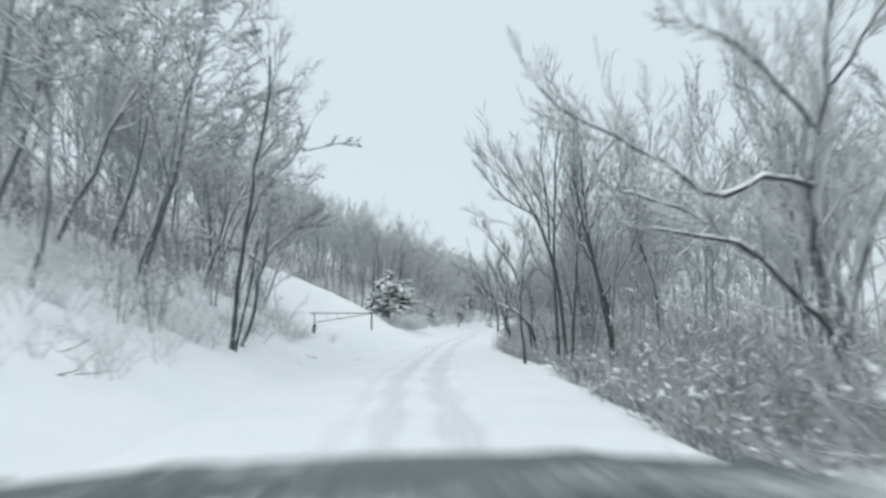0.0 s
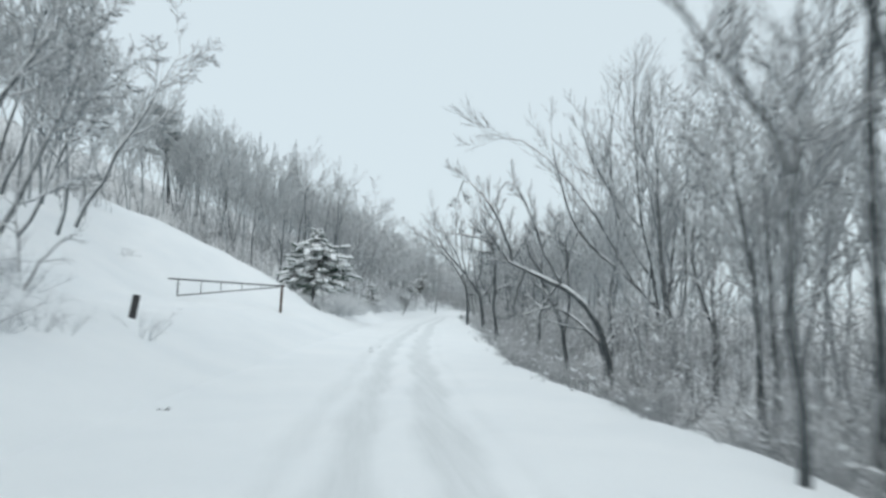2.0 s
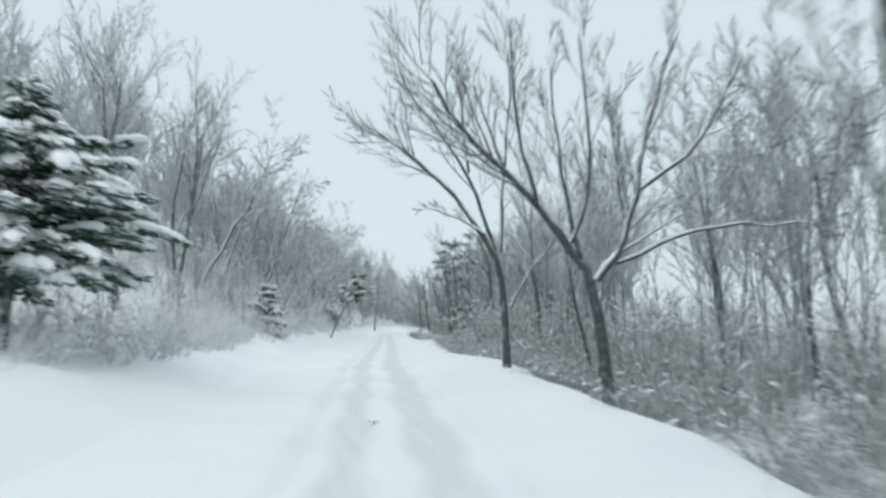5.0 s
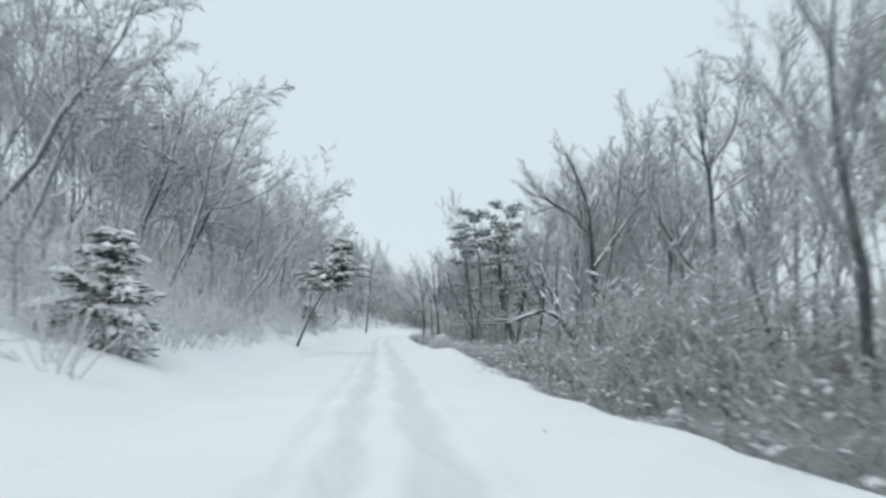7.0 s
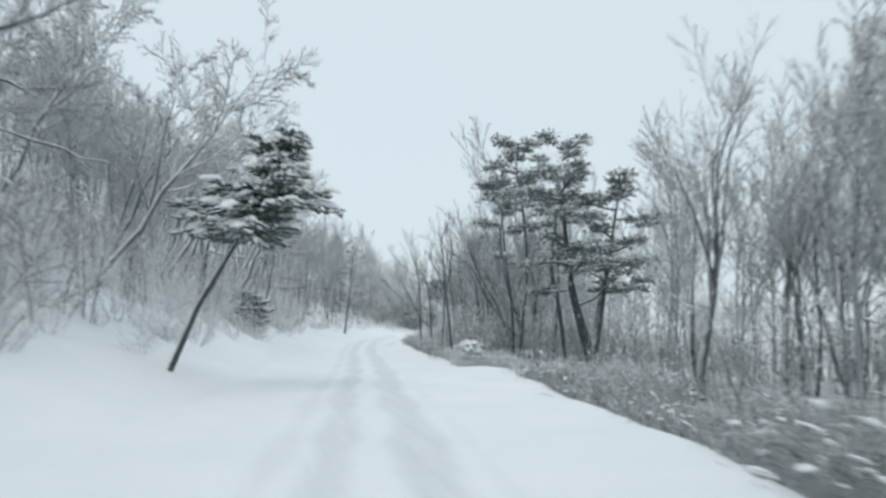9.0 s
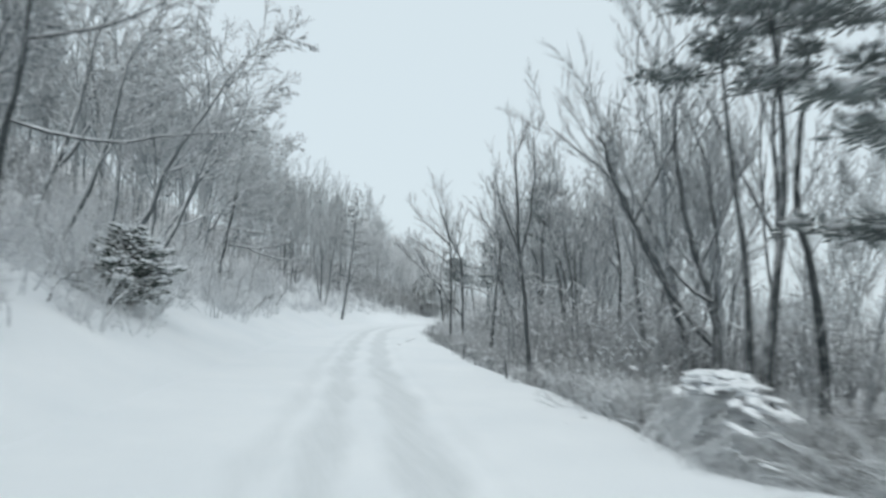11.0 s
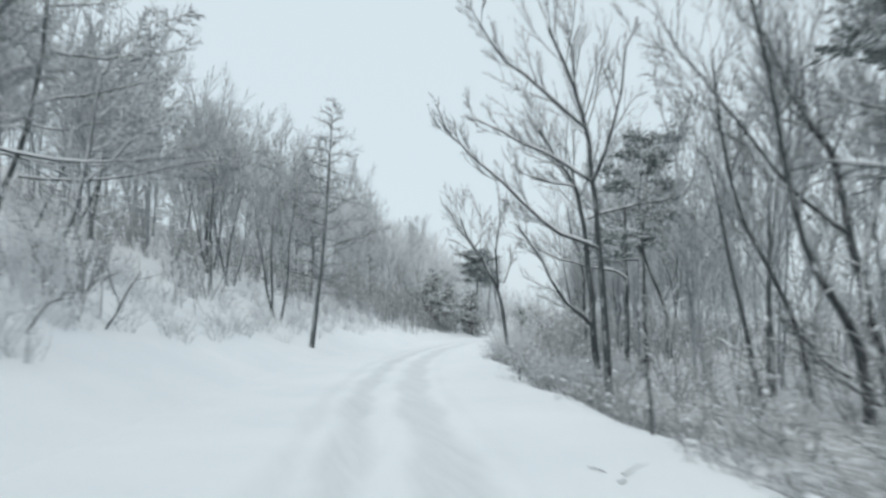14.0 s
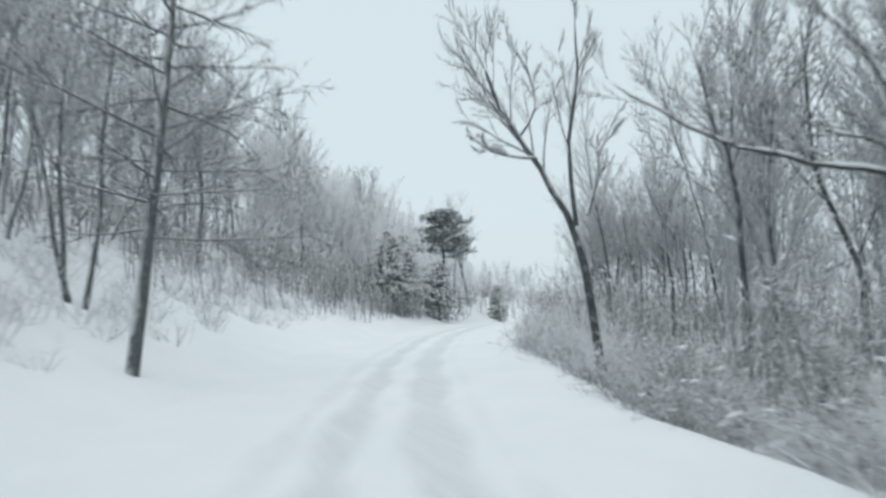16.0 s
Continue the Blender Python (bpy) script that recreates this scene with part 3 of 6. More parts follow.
stuff("roadside_brush", "snow-dusted leafless brush at the road's lower edge", SHRUBS,
      brush_spots(640, (4, 215), (0.6, 4.5), (0.5, 1.2), (-0.2, 0.2), (), True))
stuff("valley_thicket", "dense young leafless growth below the road", THICKETS,
      brush_spots(620, (4, 230), (2.6, 17), (0.55, 1.0), (-0.15, 0.15), (), True))
scatter("bank_brush", "snow-laden leafless brush on the bank", SHRUBS,
        brush_spots(420, (4, 225), (-10.5, -5.2), (0.4, 1.0), (-0.2, 0.2), (OPEN_FIELD,)), LADEN_BRUSH, "brush")
stuff("hillside_thicket", "dense young leafless growth on the hillside", THICKETS,
      brush_spots(560, (14, 250), (-24, -7), (0.55, 1.05), (-0.15, 0.15), (OPEN_FIELD,)))
scatter("brush_hollow", "tall snow-laden brush in the hollow beyond the side track", SHRUBS,
        brush_spots(170, (67, 112), (-9.5, -5.3), (0.8, 1.5), (-0.1, 0.25)), LADEN_BRUSH, "brush")
stuff("tangled_brush", "tangled snow-dusted brush below the road", SHRUBS,
      brush_spots(130, (2, 30), (0.9, 9), (0.8, 1.7), (-0.2, 0.2), (), True))
stuff("brush_clump", "large snow-dusted bushes at the road's lower edge", SHRUBS,
      brush_spots(110, (84, 104), (1.9, 5.0), (1.0, 1.7), (-0.1, 0.1), (), True))
stuff("tall_brush", "tall dark leafless bushes below the road", THICKETS,
      brush_spots(55, (86, 100), (2.0, 7.0), (0.8, 1.15), (-0.1, 0.1), (), True))
stuff("bend_brush", "dense leafless brush round the far bend", THICKETS,
      brush_spots(90, (188, 236), (1.2, 9), (0.6, 1.1), (-0.1, 0.1), (), True) + brush_spots(150, (196, 250), (-13, -4.6), (0.6, 1.1), (-0.1, 0.1)) + brush_spots(45, (212, 224), (-9, -5), (0.6, 0.9), (-0.1, 0.1)))
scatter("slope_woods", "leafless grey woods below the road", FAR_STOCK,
        far_spots(56, (132, 225), (9, 22), (0.85, 1.2), (-0.1, 0.1)) + far_spots(20, (64, 112), (9, 22), (0.8, 1.1), (-0.1, 0.1)) + far_spots(22, (18, 46), (9, 22), (0.75, 1.05), (-0.1, 0.1)), HAZED_TWIG, "woods")
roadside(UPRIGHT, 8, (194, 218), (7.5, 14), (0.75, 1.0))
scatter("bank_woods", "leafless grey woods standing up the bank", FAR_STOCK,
        far_spots(26, (16, 38), (-24, -11), (0.8, 1.2), (0, 0.2)) + far_spots(60, (92, 165), (-22, -10.5), (0.7, 1.1), (0, 0.25)) + far_spots(58, (176, 228), (-26, -13), (0.9, 1.2), (-0.05, 0.1)), HAZED_TWIG, "woods")


# low growth bowed down by snow, at the road's lower edge
def bramble(seed):
    """A mat of stems that rise and arch over, ridges of snow on the arches."""
    rng = np.random.default_rng(seed)
    stems, mat = Limbs(), Limbs()
    for _ in range(20):
        a, foot = rng.uniform(0, 6.28), rng.normal(0, 0.35, 2)
        ln, high = rng.uniform(0.5, 1.2), rng.uniform(0.35, 1.0)
        u = np.array((0, 0.3, 0.65, 1.0))
        arch = np.stack([foot[0] + math.cos(a) * ln * u ** 1.4, foot[1] + math.sin(a) * ln * u ** 1.4, high * (2.6 * u - 1.9 * u * u) - 0.08], 1)
        arch[1:] += rng.normal(0, 0.05, (3, 3))
        stems.tube(arch, np.array((0.011, 0.009, 0.007, 0.003)) * rng.uniform(0.7, 1.4), 3)
        for _ in range(4):
            p, h = along(arch, rng.uniform(0.25, 0.95))
            stems.tube(wander(rng, p, fork(rng, h, 0.8), rng.uniform(0.2, 0.5), 1, 0.2, 0), (0.008, 0.003), 3)
        if rng.uniform() < 0.13:
            p, h = along(arch, rng.uniform(0.45, 0.75))
            pillow(mat, rng, p + (0, 0, 0.02), h * (1, 1, 0.4) + rng.normal(0, 0.3, 3) * (1, 1, 0.2), rng.uniform(0.08, 0.20), rng.uniform(0.04, 0.09), rng.uniform(0.03, 0.06))
    return stems.arrays(), mat.arrays()


BRAMBLES, BRAMBLE_SNOW = zip(*(bramble(380 + i) for i in range(7)))


def mat_of(name, label, spots):
    scatter(name, label, BRAMBLES, spots, BRUSH, "brush")
    scatter("snow_on_" + name, "cushions of snow lying on bowed stems", BRAMBLE_SNOW, spots, SNOW_LOAD, "snow")


mat_of("bowed_brush", "dense leafless brush bowed down by snow at the road's edge",
       brush_spots(380, (6, 196), (0.2, 1.6), (0.30, 0.70), (-0.1, 0.1), (), True))
mat_of("snowy_bramble", "matted leafless brush under cushions of snow below the road",
       brush_spots(130, (66, 128), (0.8, 4.5), (0.6, 1.05), (-0.1, 0.1), (), True))
scatter("laden_bramble", "matted brush almost white with snow beside the bend", BRAMBLES,
        brush_spots(140, (166, 199), (0.4, 4.2), (0.6, 1.1), (-0.1, 0.1), (), True), LADEN_BRUSH, "brush")
scatter("edge_thicket", "thin pale leafless stems along the bend's lower edge", THICKETS,
        brush_spots(46, (178, 197), (0.35, 2.2), (0.36, 0.6), (-0.1, 0.1), (), True), LADEN_BRUSH, "brush")
scatter("bank_undergrowth", "grey snow-dusted brush on the bank beside the road", SHRUBS,
        brush_spots(130, (6, 37), (-11.0, -5.6), (0.5, 1.15), (0.0, 0.5)), LADEN_BRUSH, "brush")
scatter("bend_undergrowth", "snow-laden leafless brush on the bank at the bend", SHRUBS,
        brush_spots(150, (150, 226), (-9.5, -5.4), (0.5, 1.15), (-0.1, 0.4)), LADEN_BRUSH, "brush")


# the heap of bowed brush under its cap of snow, at the edge of the road
def brush_heap(seed, x, y, turn, long, wide, high, caps):
    """Long stems arched over one another across a ridge, lying snow on the crest."""
    rng = np.random.default_rng(seed)
    stems, snow = Limbs(), Limbs()
    u = np.linspace(0, 1, 6)
    for _ in range(300):
        along_y, side = rng.uniform(-long, long), rng.choice((-1.0, 1.0))
        peak = high * (1 - 0.6 * (along_y / long) ** 2) * rng.uniform(0.3, 1.0)
        reach, drift = wide * rng.uniform(0.5, 1.15), rng.normal(0, 0.7)
        arch = np.stack([side * reach * (1 - 1.75 * u), along_y + drift * u, peak * (3.3 * u - 2.6 * u * u) / 1.045 - 0.12], 1)
        arch[1:] += rng.normal(0, 0.06, (5, 3))
        stems.tube(arch, np.array((0.010, 0.009, 0.008, 0.007, 0.005, 0.003)) * rng.uniform(0.7, 1.5), 3)
        for _ in range(5):
            p, h = along(arch, rng.uniform(0.2, 0.95))
            stems.tube(wander(rng, p, fork(rng, h, 0.7), rng.uniform(0.2, 0.5), 2, 0.15, -0.05), (0.007, 0.005, 0.003), 3)
        if rng.uniform() < 0.10:
            p, h = along(arch, rng.uniform(0.45, 0.9))
            pillow(snow, rng, p + (0, 0, 0.01), h * (1, 1, 0.6), rng.uniform(0.08, 0.26), rng.uniform(0.02, 0.04), rng.uniform(0.015, 0.03))
    for _ in range(caps):
        f = float(np.clip(rng.normal(0, 0.40), -0.95, 0.95))
        across = float(rng.normal(0, 0.20))
        mid = np.array((across * wide, f * long * 0.85, high * (1 - 0.42 * f * f - 0.5 * across * across) - 0.03 + rng.normal(0, 0.03)))
        pillow(snow, rng, mid, (rng.normal(0, 0.6), 1.0, -0.35 * f + rng.normal(0, 0.12)), rng.uniform(0.07, 0.24), rng.uniform(0.04, 0.10), rng.uniform(0.025, 0.05))
    heap = new("brush_heap")
    tagged(stems.build("stems", LADEN_BRUSH if caps > 50 else BRUSH, heap), kind="stuff")
    tagged(snow.build("snow_cap", SNOW_LOAD, heap), "white cap of lying snow", kind="stuff")
    tagged(heap, "heap of bowed grey brush capped with snow beside the road", "brush", "brush heaps")
    heap.matrix_world = Matrix.Translation((x, y, float(height(x, y)))) @ Matrix.Rotation(turn, 4, "Z")


for k, (x, y, long, wide, high, caps) in enumerate(((19.15, 126.8, 1.5, 1.0, 1.30, 120), (20.0, 128.8, 1.4, 1.0, 1.1, 12), (20.3, 124.8, 1.6, 1.2, 1.0, 10), (21.2, 122.8, 1.6, 1.2, 0.9, 10), (21.8, 126.2, 1.6, 1.2, 1.0, 10))):
    brush_heap(870 + k, x, y, -0.28 + 0.15 * (k % 3), long, wide, high, caps)
scatter("edge_bramble", "matted grey brush arching over the road's edge", BRAMBLES,
        brush_spots(70, (118, 135), (0.1, 4.5), (0.7, 1.15), (-0.1, 0.1), (), True), LADEN_BRUSH, "brush")
scatter("bank_thicket", "dense young growth on the bank, almost white with snow", THICKETS,
        brush_spots(150, (90, 166), (-13, -6.4), (0.45, 0.85), (0.0, 0.4)), LADEN_BRUSH, "brush")
HOARY_SPOTS = brush_spots(130, (92, 168), (-9.8, -5.8), (0.7, 1.5), (0.0, 0.4))
scatter("hoary_brush", "pale snow-covered brush on the bank above the road", SHRUBS, HOARY_SPOTS, LADEN_BRUSH, "brush")
scatter("snow_on_hoary_brush", "lumps of snow caught on the bank's brush", SHRUB_SNOW, HOARY_SPOTS, SNOW_LOAD, "snow")

stuff("lower_thicket", "dense grey young growth below the road", THICKETS,
      brush_spots(60, (134, 152), (3.0, 11), (0.7, 1.15), (-0.1, 0.1), (), True) + brush_spots(75, (54, 88), (2.6, 10), (0.5, 0.8), (-0.1, 0.1), (), True))

# the woods on the hillside past the bend, lower towards the road
bend_rng, bend_spots = np.random.default_rng(91), []
for _ in range(150):
    y, d = bend_rng.uniform(212, 246), bend_rng.uniform(-15, -5.6)
    tall = float(np.interp(y + 2.2 * d, (200, 208, 212, 217, 220, 223), (10.4, 10.0, 8.8, 5.8, 4.6, 2.6))) * bend_rng.uniform(0.7, 1.05)
    x, which = float(at(y, d)), int(bend_rng.integers(len(FAR_STOCK)))
    bend_spots.append((x, y, float(height(x, y)) - 0.1, bend_rng.uniform(0, 6.28), tall / float(FAR_STOCK[which][0][:, 2].max()), bend_rng.uniform(-0.08, 0.08), which))
scatter("bend_woods", "dense grey leafless woods beside the road past the bend", FAR_STOCK, bend_spots, LADEN_BRUSH, "woods")

# the stand at the near corner of the open slope
for k, (x, y, s) in enumerate(((-11.9, 40.3, 1.0), (-13.4, 45.0, 1.05), (-12.3, 48.2, 1.0), (-14.6, 50.0, 1.1), (-12.6, 52.6, 0.95), (-13.2, 56.0, 1.0), (-15.5, 44.0, 1.1), (-16.2, 55.0, 1.05))):
    copy_at((LEANING if k % 3 else UPRIGHT)[k % 4], y, float(off(x, y)), 0.25 * (k % 4) - 0.3, s)
# tall trees beyond the conifer
for k, (y, d, s) in enumerate(((85.0, -10.5, 1.2), (88.5, -12.5, 1.25), (92.0, -10.2, 1.2), (96.0, -11.5, 1.15))):
    copy_at(UPRIGHT[(2, 0, 2, 4)[k]], y, d, 2.1 * k, s)
# the trees that stand along the top of the open slope
for k, (x, y, s) in enumerate(((-16.9, 99.0, 1.1), (-10.8, 89.0, 1.0), (-13.0, 92.5, 1.15), (-19.0, 101.0, 1.1), (-8.5, 84.0, 0.95), (-22.5, 106.0, 1.15), (-15.0, 95.0, 1.0), (-6.0, 80.5, 0.9), (-18.0, 95.0, 1.05))):
    copy_at(UPRIGHT[k % 5], y, float(off(x, y)), 1.3 * k, 0.86 * s)
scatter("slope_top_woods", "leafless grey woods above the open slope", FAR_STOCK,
        far_spots(34, (92, 122), (-36, -23), (0.75, 0.95), (-0.05, 0.1)), HAZED_TWIG, "woods")


# ---- single trees that stand out beside the road ----
hero(501, 7.34, 10.90, [
    (0.170, ((0.00, -0.15, 0.00), (-0.16, 0.90, 0.03), (-0.28, 1.63, 0.06), (-0.46, 2.37, 0.09), (-0.57, 3.41, 0.12), (-0.58, 4.46, 0.15), (-0.32, 5.34, 0.18), (-0.04, 6.53, 0.21), (0.10, 7.64, 0.24), (0.27, 8.57, 0.27))),
    (0.090, ((-0.36, 1.82, -0.00), (-1.05, 2.57, -0.18), (-1.84, 3.38, -0.37), (-2.68, 3.49, -0.55), (-3.81, 3.65, -0.73))),
    (0.090, ((-0.54, 4.37, 0.00), (-1.47, 4.67, 0.03), (-2.18, 4.01, 0.06), (-2.81, 4.70, 0.09), (-3.73, 5.30, 0.12), (-4.68, 5.71, 0.15), (-5.33, 6.52, 0.19))),
    (0.080, ((-0.22, 1.81, -0.00), (0.10, 2.93, -0.09), (0.27, 3.87, -0.18), (0.67, 4.34, -0.27), (1.24, 5.11, -0.36))),
    (0.070, ((-0.38, 5.24, 0.00), (-0.98, 6.24, 0.07), (-1.70, 7.06, 0.15), (-2.66, 7.48, 0.22))),
    (0.070, ((-0.42, 2.19, 0.00), (-1.22, 2.76, 0.09), (-2.01, 3.72, 0.18), (-3.02, 4.22, 0.26), (-3.96, 4.42, 0.35))),
    (0.070, ((-0.12, 6.13, -0.00), (0.44, 7.02, -0.30), (0.90, 7.83, -0.61)))],
    "grey leafless tree with snow-laden limbs arching over the slope", turn=-0.049, density=1.5, mats=(BARK, TWIG))
hero(502, 6.30, 27.40, [
    (0.130, ((0.08, -0.15, 0.00), (0.29, 1.70, 0.03), (0.47, 4.60, 0.06), (0.78, 6.84, 0.09), (1.45, 8.67, 0.12), (2.73, 10.22, 0.15))),
    (0.060, ((0.48, 4.89, -0.00), (1.19, 6.08, -0.34), (2.14, 7.43, -0.68), (2.81, 8.81, -1.02))),
    (0.060, ((0.58, 5.49, 0.00), (0.66, 7.60, 0.24), (0.58, 9.45, 0.47), (0.80, 11.03, 0.71)))],
    "tall grey leafless tree with upright fanned branches", turn=-0.102, first=0.5)
hero(503, 6.00, 27.60, [
    (0.130, ((0.28, -0.15, 0.00), (0.24, 2.27, 0.03), (-0.12, 4.62, 0.06), (-0.51, 6.12, 0.09), (-1.37, 7.65, 0.12), (-2.69, 9.22, 0.15))),
    (0.060, ((-0.24, 5.21, -0.00), (-0.33, 7.34, -0.17), (-0.58, 8.89, -0.34), (-0.38, 10.47, -0.51))),
    (0.060, ((-0.65, 6.42, -0.00), (-1.83, 7.04, -0.19), (-2.72, 7.82, -0.37), (-3.15, 8.75, -0.56)))],
    "tall grey leafless tree leaning out over the road", turn=-0.102, first=0.5)
hero(504, 5.70, 28.30, [
    (0.110, ((0.42, -0.15, 0.00), (0.39, 3.81, 0.03), (0.38, 5.66, 0.06), (0.55, 8.53, 0.09), (0.78, 10.65, 0.12))),
    (0.050, ((0.44, 6.14, 0.00), (-0.56, 7.89, 0.35), (-1.30, 9.84, 0.69))),
    (0.050, ((0.42, 5.66, -0.00), (1.15, 7.72, -0.02), (1.70, 9.98, -0.04)))],
    "tall straight grey leafless tree", turn=-0.102, first=0.5)
hero(505, 4.58, 27.50, [
    (0.080, ((0.00, -0.15, 0.00), (-0.11, 1.83, 0.03), (-0.11, 2.98, 0.06), (0.06, 4.15, 0.09), (0.09, 5.18, 0.12))),
    (0.050, ((-0.11, 3.13, 0.00), (-0.51, 4.30, 0.24), (-1.37, 5.19, 0.47), (-1.80, 5.94, 0.71)))],
    "slim grey leafless tree below the road edge", turn=-0.102, first=0.4)
hero(506, 11.51, 31.75, [
    (0.110, ((0.00, -0.15, 0.00), (0.37, 3.46, 0.03), (-0.46, 5.33, 0.06), (-0.74, 7.24, 0.09), (0.16, 10.15, 0.12), (0.48, 12.55, 0.15))),
    (0.060, ((0.39, 3.83, -0.00), (1.09, 6.27, -0.02), (1.63, 9.16, -0.03), (2.30, 10.73, -0.05))),
    (0.060, ((-0.46, 5.33, 0.00), (-1.29, 7.63, 0.10), (-1.56, 10.17, 0.19)))],
    "grey leafless tree standing in brush below the road", turn=-0.102, first=0.5)
hero(507, 8.36, 27.93, [
    (0.150, ((0.00, -0.15, 0.00), (-0.08, 1.83, 0.03), (-0.25, 3.00, 0.06), (-0.63, 4.31, 0.09), (-0.89, 6.32, 0.12), (-1.03, 8.64, 0.15), (-1.10, 10.08, 0.18))),
    (0.070, ((-0.35, 3.22, -0.00), (0.46, 4.32, -0.24), (1.08, 5.78, -0.49), (1.62, 7.51, -0.73))),
    (0.060, ((-0.68, 4.53, 0.00), (-1.35, 5.75, 0.09), (-1.97, 7.23, 0.19)))],
    "stout grey leafless tree below the road edge", turn=-0.123, first=0.5)
hero(508, 7.63, 26.00, [
    (0.120, ((0.00, -0.15, 0.00), (0.05, 1.85, 0.03), (-0.26, 3.11, 0.06), (-0.46, 4.69, 0.09), (-0.79, 5.83, 0.12), (-1.02, 7.20, 0.15), (-1.17, 8.29, 0.18))),
    (0.060, ((0.07, 2.03, 0.00), (0.33, 3.86, 0.26), (0.70, 5.56, 0.52), (1.05, 6.73, 0.77)))],
    "dark leafless tree below the road edge", turn=-0.123, first=0.4)
hero(509, 7.10, 38.90, [
    (0.150, ((0.13, -0.24, 0.00), (0.06, 0.86, 0.03), (-0.25, 1.71, 0.06), (-0.67, 2.36, 0.09), (-1.31, 2.85, 0.12), (-2.19, 3.18, 0.15), (-2.74, 3.46, 0.18), (-3.05, 3.79, 0.21))),
    (0.060, ((-2.68, 3.46, 0.00), (-2.84, 4.13, 0.02), (-3.39, 5.15, 0.03), (-4.07, 5.85, 0.05), (-4.30, 4.92, 0.06))),
    (0.070, ((-1.31, 2.85, 0.00), (-1.84, 3.91, 0.17), (-2.27, 5.05, 0.34), (-2.71, 5.85, 0.51))),
    (0.050, ((-2.30, 3.24, 0.00), (-2.48, 2.57, 0.12), (-2.59, 1.92, 0.24)))],
    "leaning leafless tree bent low with thick snow on its stem", turn=-0.163, first=0.75, density=0.7)
hero(510, 13.48, 48.43, [
    (0.120, ((0.00, -0.15, 0.00), (-0.31, 1.82, 0.03), (-0.52, 3.78, 0.06), (-1.04, 5.78, 0.09), (-1.27, 7.62, 0.12), (-1.35, 10.97, 0.15), (-1.51, 12.26, 0.18))),
    (0.090, ((-0.38, 2.41, -0.00), (-2.39, 4.17, -0.31), (-3.75, 5.16, -0.61), (-4.71, 6.98, -0.92), (-5.27, 9.89, -1.22))),
    (0.080, ((-0.44, 3.39, 0.00), (-2.14, 5.77, 0.18), (-2.44, 8.85, 0.36), (-2.14, 12.04, 0.54))),
    (0.090, ((0.01, 0.29, 0.00), (0.68, 2.02, 0.06), (0.98, 4.19, 0.13), (0.71, 6.81, 0.19), (1.26, 9.93, 0.26))),
    (0.060, ((-1.14, 5.78, -0.00), (-3.27, 8.22, -0.14), (-4.02, 10.96, -0.28))),
    (0.060, ((-0.29, 2.21, -0.00), (-1.81, 3.77, -0.33), (-3.51, 6.78, -0.66), (-6.29, 9.46, -0.98), (-7.92, 9.03, -1.31)))],
    "wide fan-crowned leafless tree", turn=-0.163, first=0.5)
hero(511, 10.34, 39.11, [
    (0.090, ((0.00, -0.15, 0.00), (-0.01, 1.62, 0.03), (-0.24, 2.54, 0.06), (-0.65, 3.47, 0.09), (-0.64, 5.62, 0.12))),
    (0.080, ((0.06, 0.06, 0.00), (0.16, 1.85, 0.26), (0.02, 3.00, 0.51), (0.39, 5.02, 0.77), (0.80, 7.49, 1.02)))],
    "pair-stemmed slim leafless tree with snow on one side", turn=-0.163, first=0.5)
hero(512, 8.65, 43.21, [
    (0.130, ((0.00, -0.15, 0.00), (0.08, 0.64, 0.03), (-0.06, 1.34, 0.06), (-0.44, 1.75, 0.09))),
    (0.070, ((0.03, 1.19, -0.00), (-0.92, 2.16, -0.02), (-1.62, 2.53, -0.04), (-2.45, 2.29, -0.06), (-3.18, 2.00, -0.08))),
    (0.060, ((0.03, 1.14, 0.00), (0.38, 1.73, 0.15), (1.42, 2.02, 0.31), (2.02, 1.81, 0.46))),
    (0.060, ((-0.34, 1.65, 0.00), (-1.14, 1.86, 0.27), (-2.15, 2.08, 0.53))),
    (0.060, ((0.07, 1.04, 0.00), (-0.30, 2.25, 0.15), (-1.07, 3.09, 0.30), (-1.78, 3.41, 0.45))),
    (0.060, ((0.09, 1.24, 0.00), (0.84, 2.44, 0.29), (1.35, 3.67, 0.59), (1.64, 4.62, 0.88)))],
    "low crooked tree with drooping snow-covered branches", turn=-0.178, first=0.6, density=0.7)
hero(513, 8.06, 45.01, [
    (0.130, ((0.00, -0.15, 0.00), (-0.14, 1.03, 0.03), (-0.23, 1.73, 0.06), (-0.60, 2.58, 0.09), (-1.06, 3.31, 0.12), (-1.08, 4.27, 0.15), (-0.81, 5.25, 0.18))),
    (0.080, ((-0.18, 1.45, -0.00), (0.06, 2.79, -0.07), (-0.15, 4.04, -0.15), (-0.26, 4.64, -0.22), (0.11, 5.70, -0.29))),
    (0.060, ((-0.67, 2.66, 0.00), (-1.28, 3.31, 0.21), (-1.75, 4.05, 0.42), (-2.01, 4.73, 0.63))),
    (0.060, ((-1.08, 3.68, -0.00), (-1.59, 4.35, -0.04), (-1.70, 5.18, -0.08)))],
    "broad grey leafless tree with tangled branches", turn=-0.193, first=0.4, density=0.55)
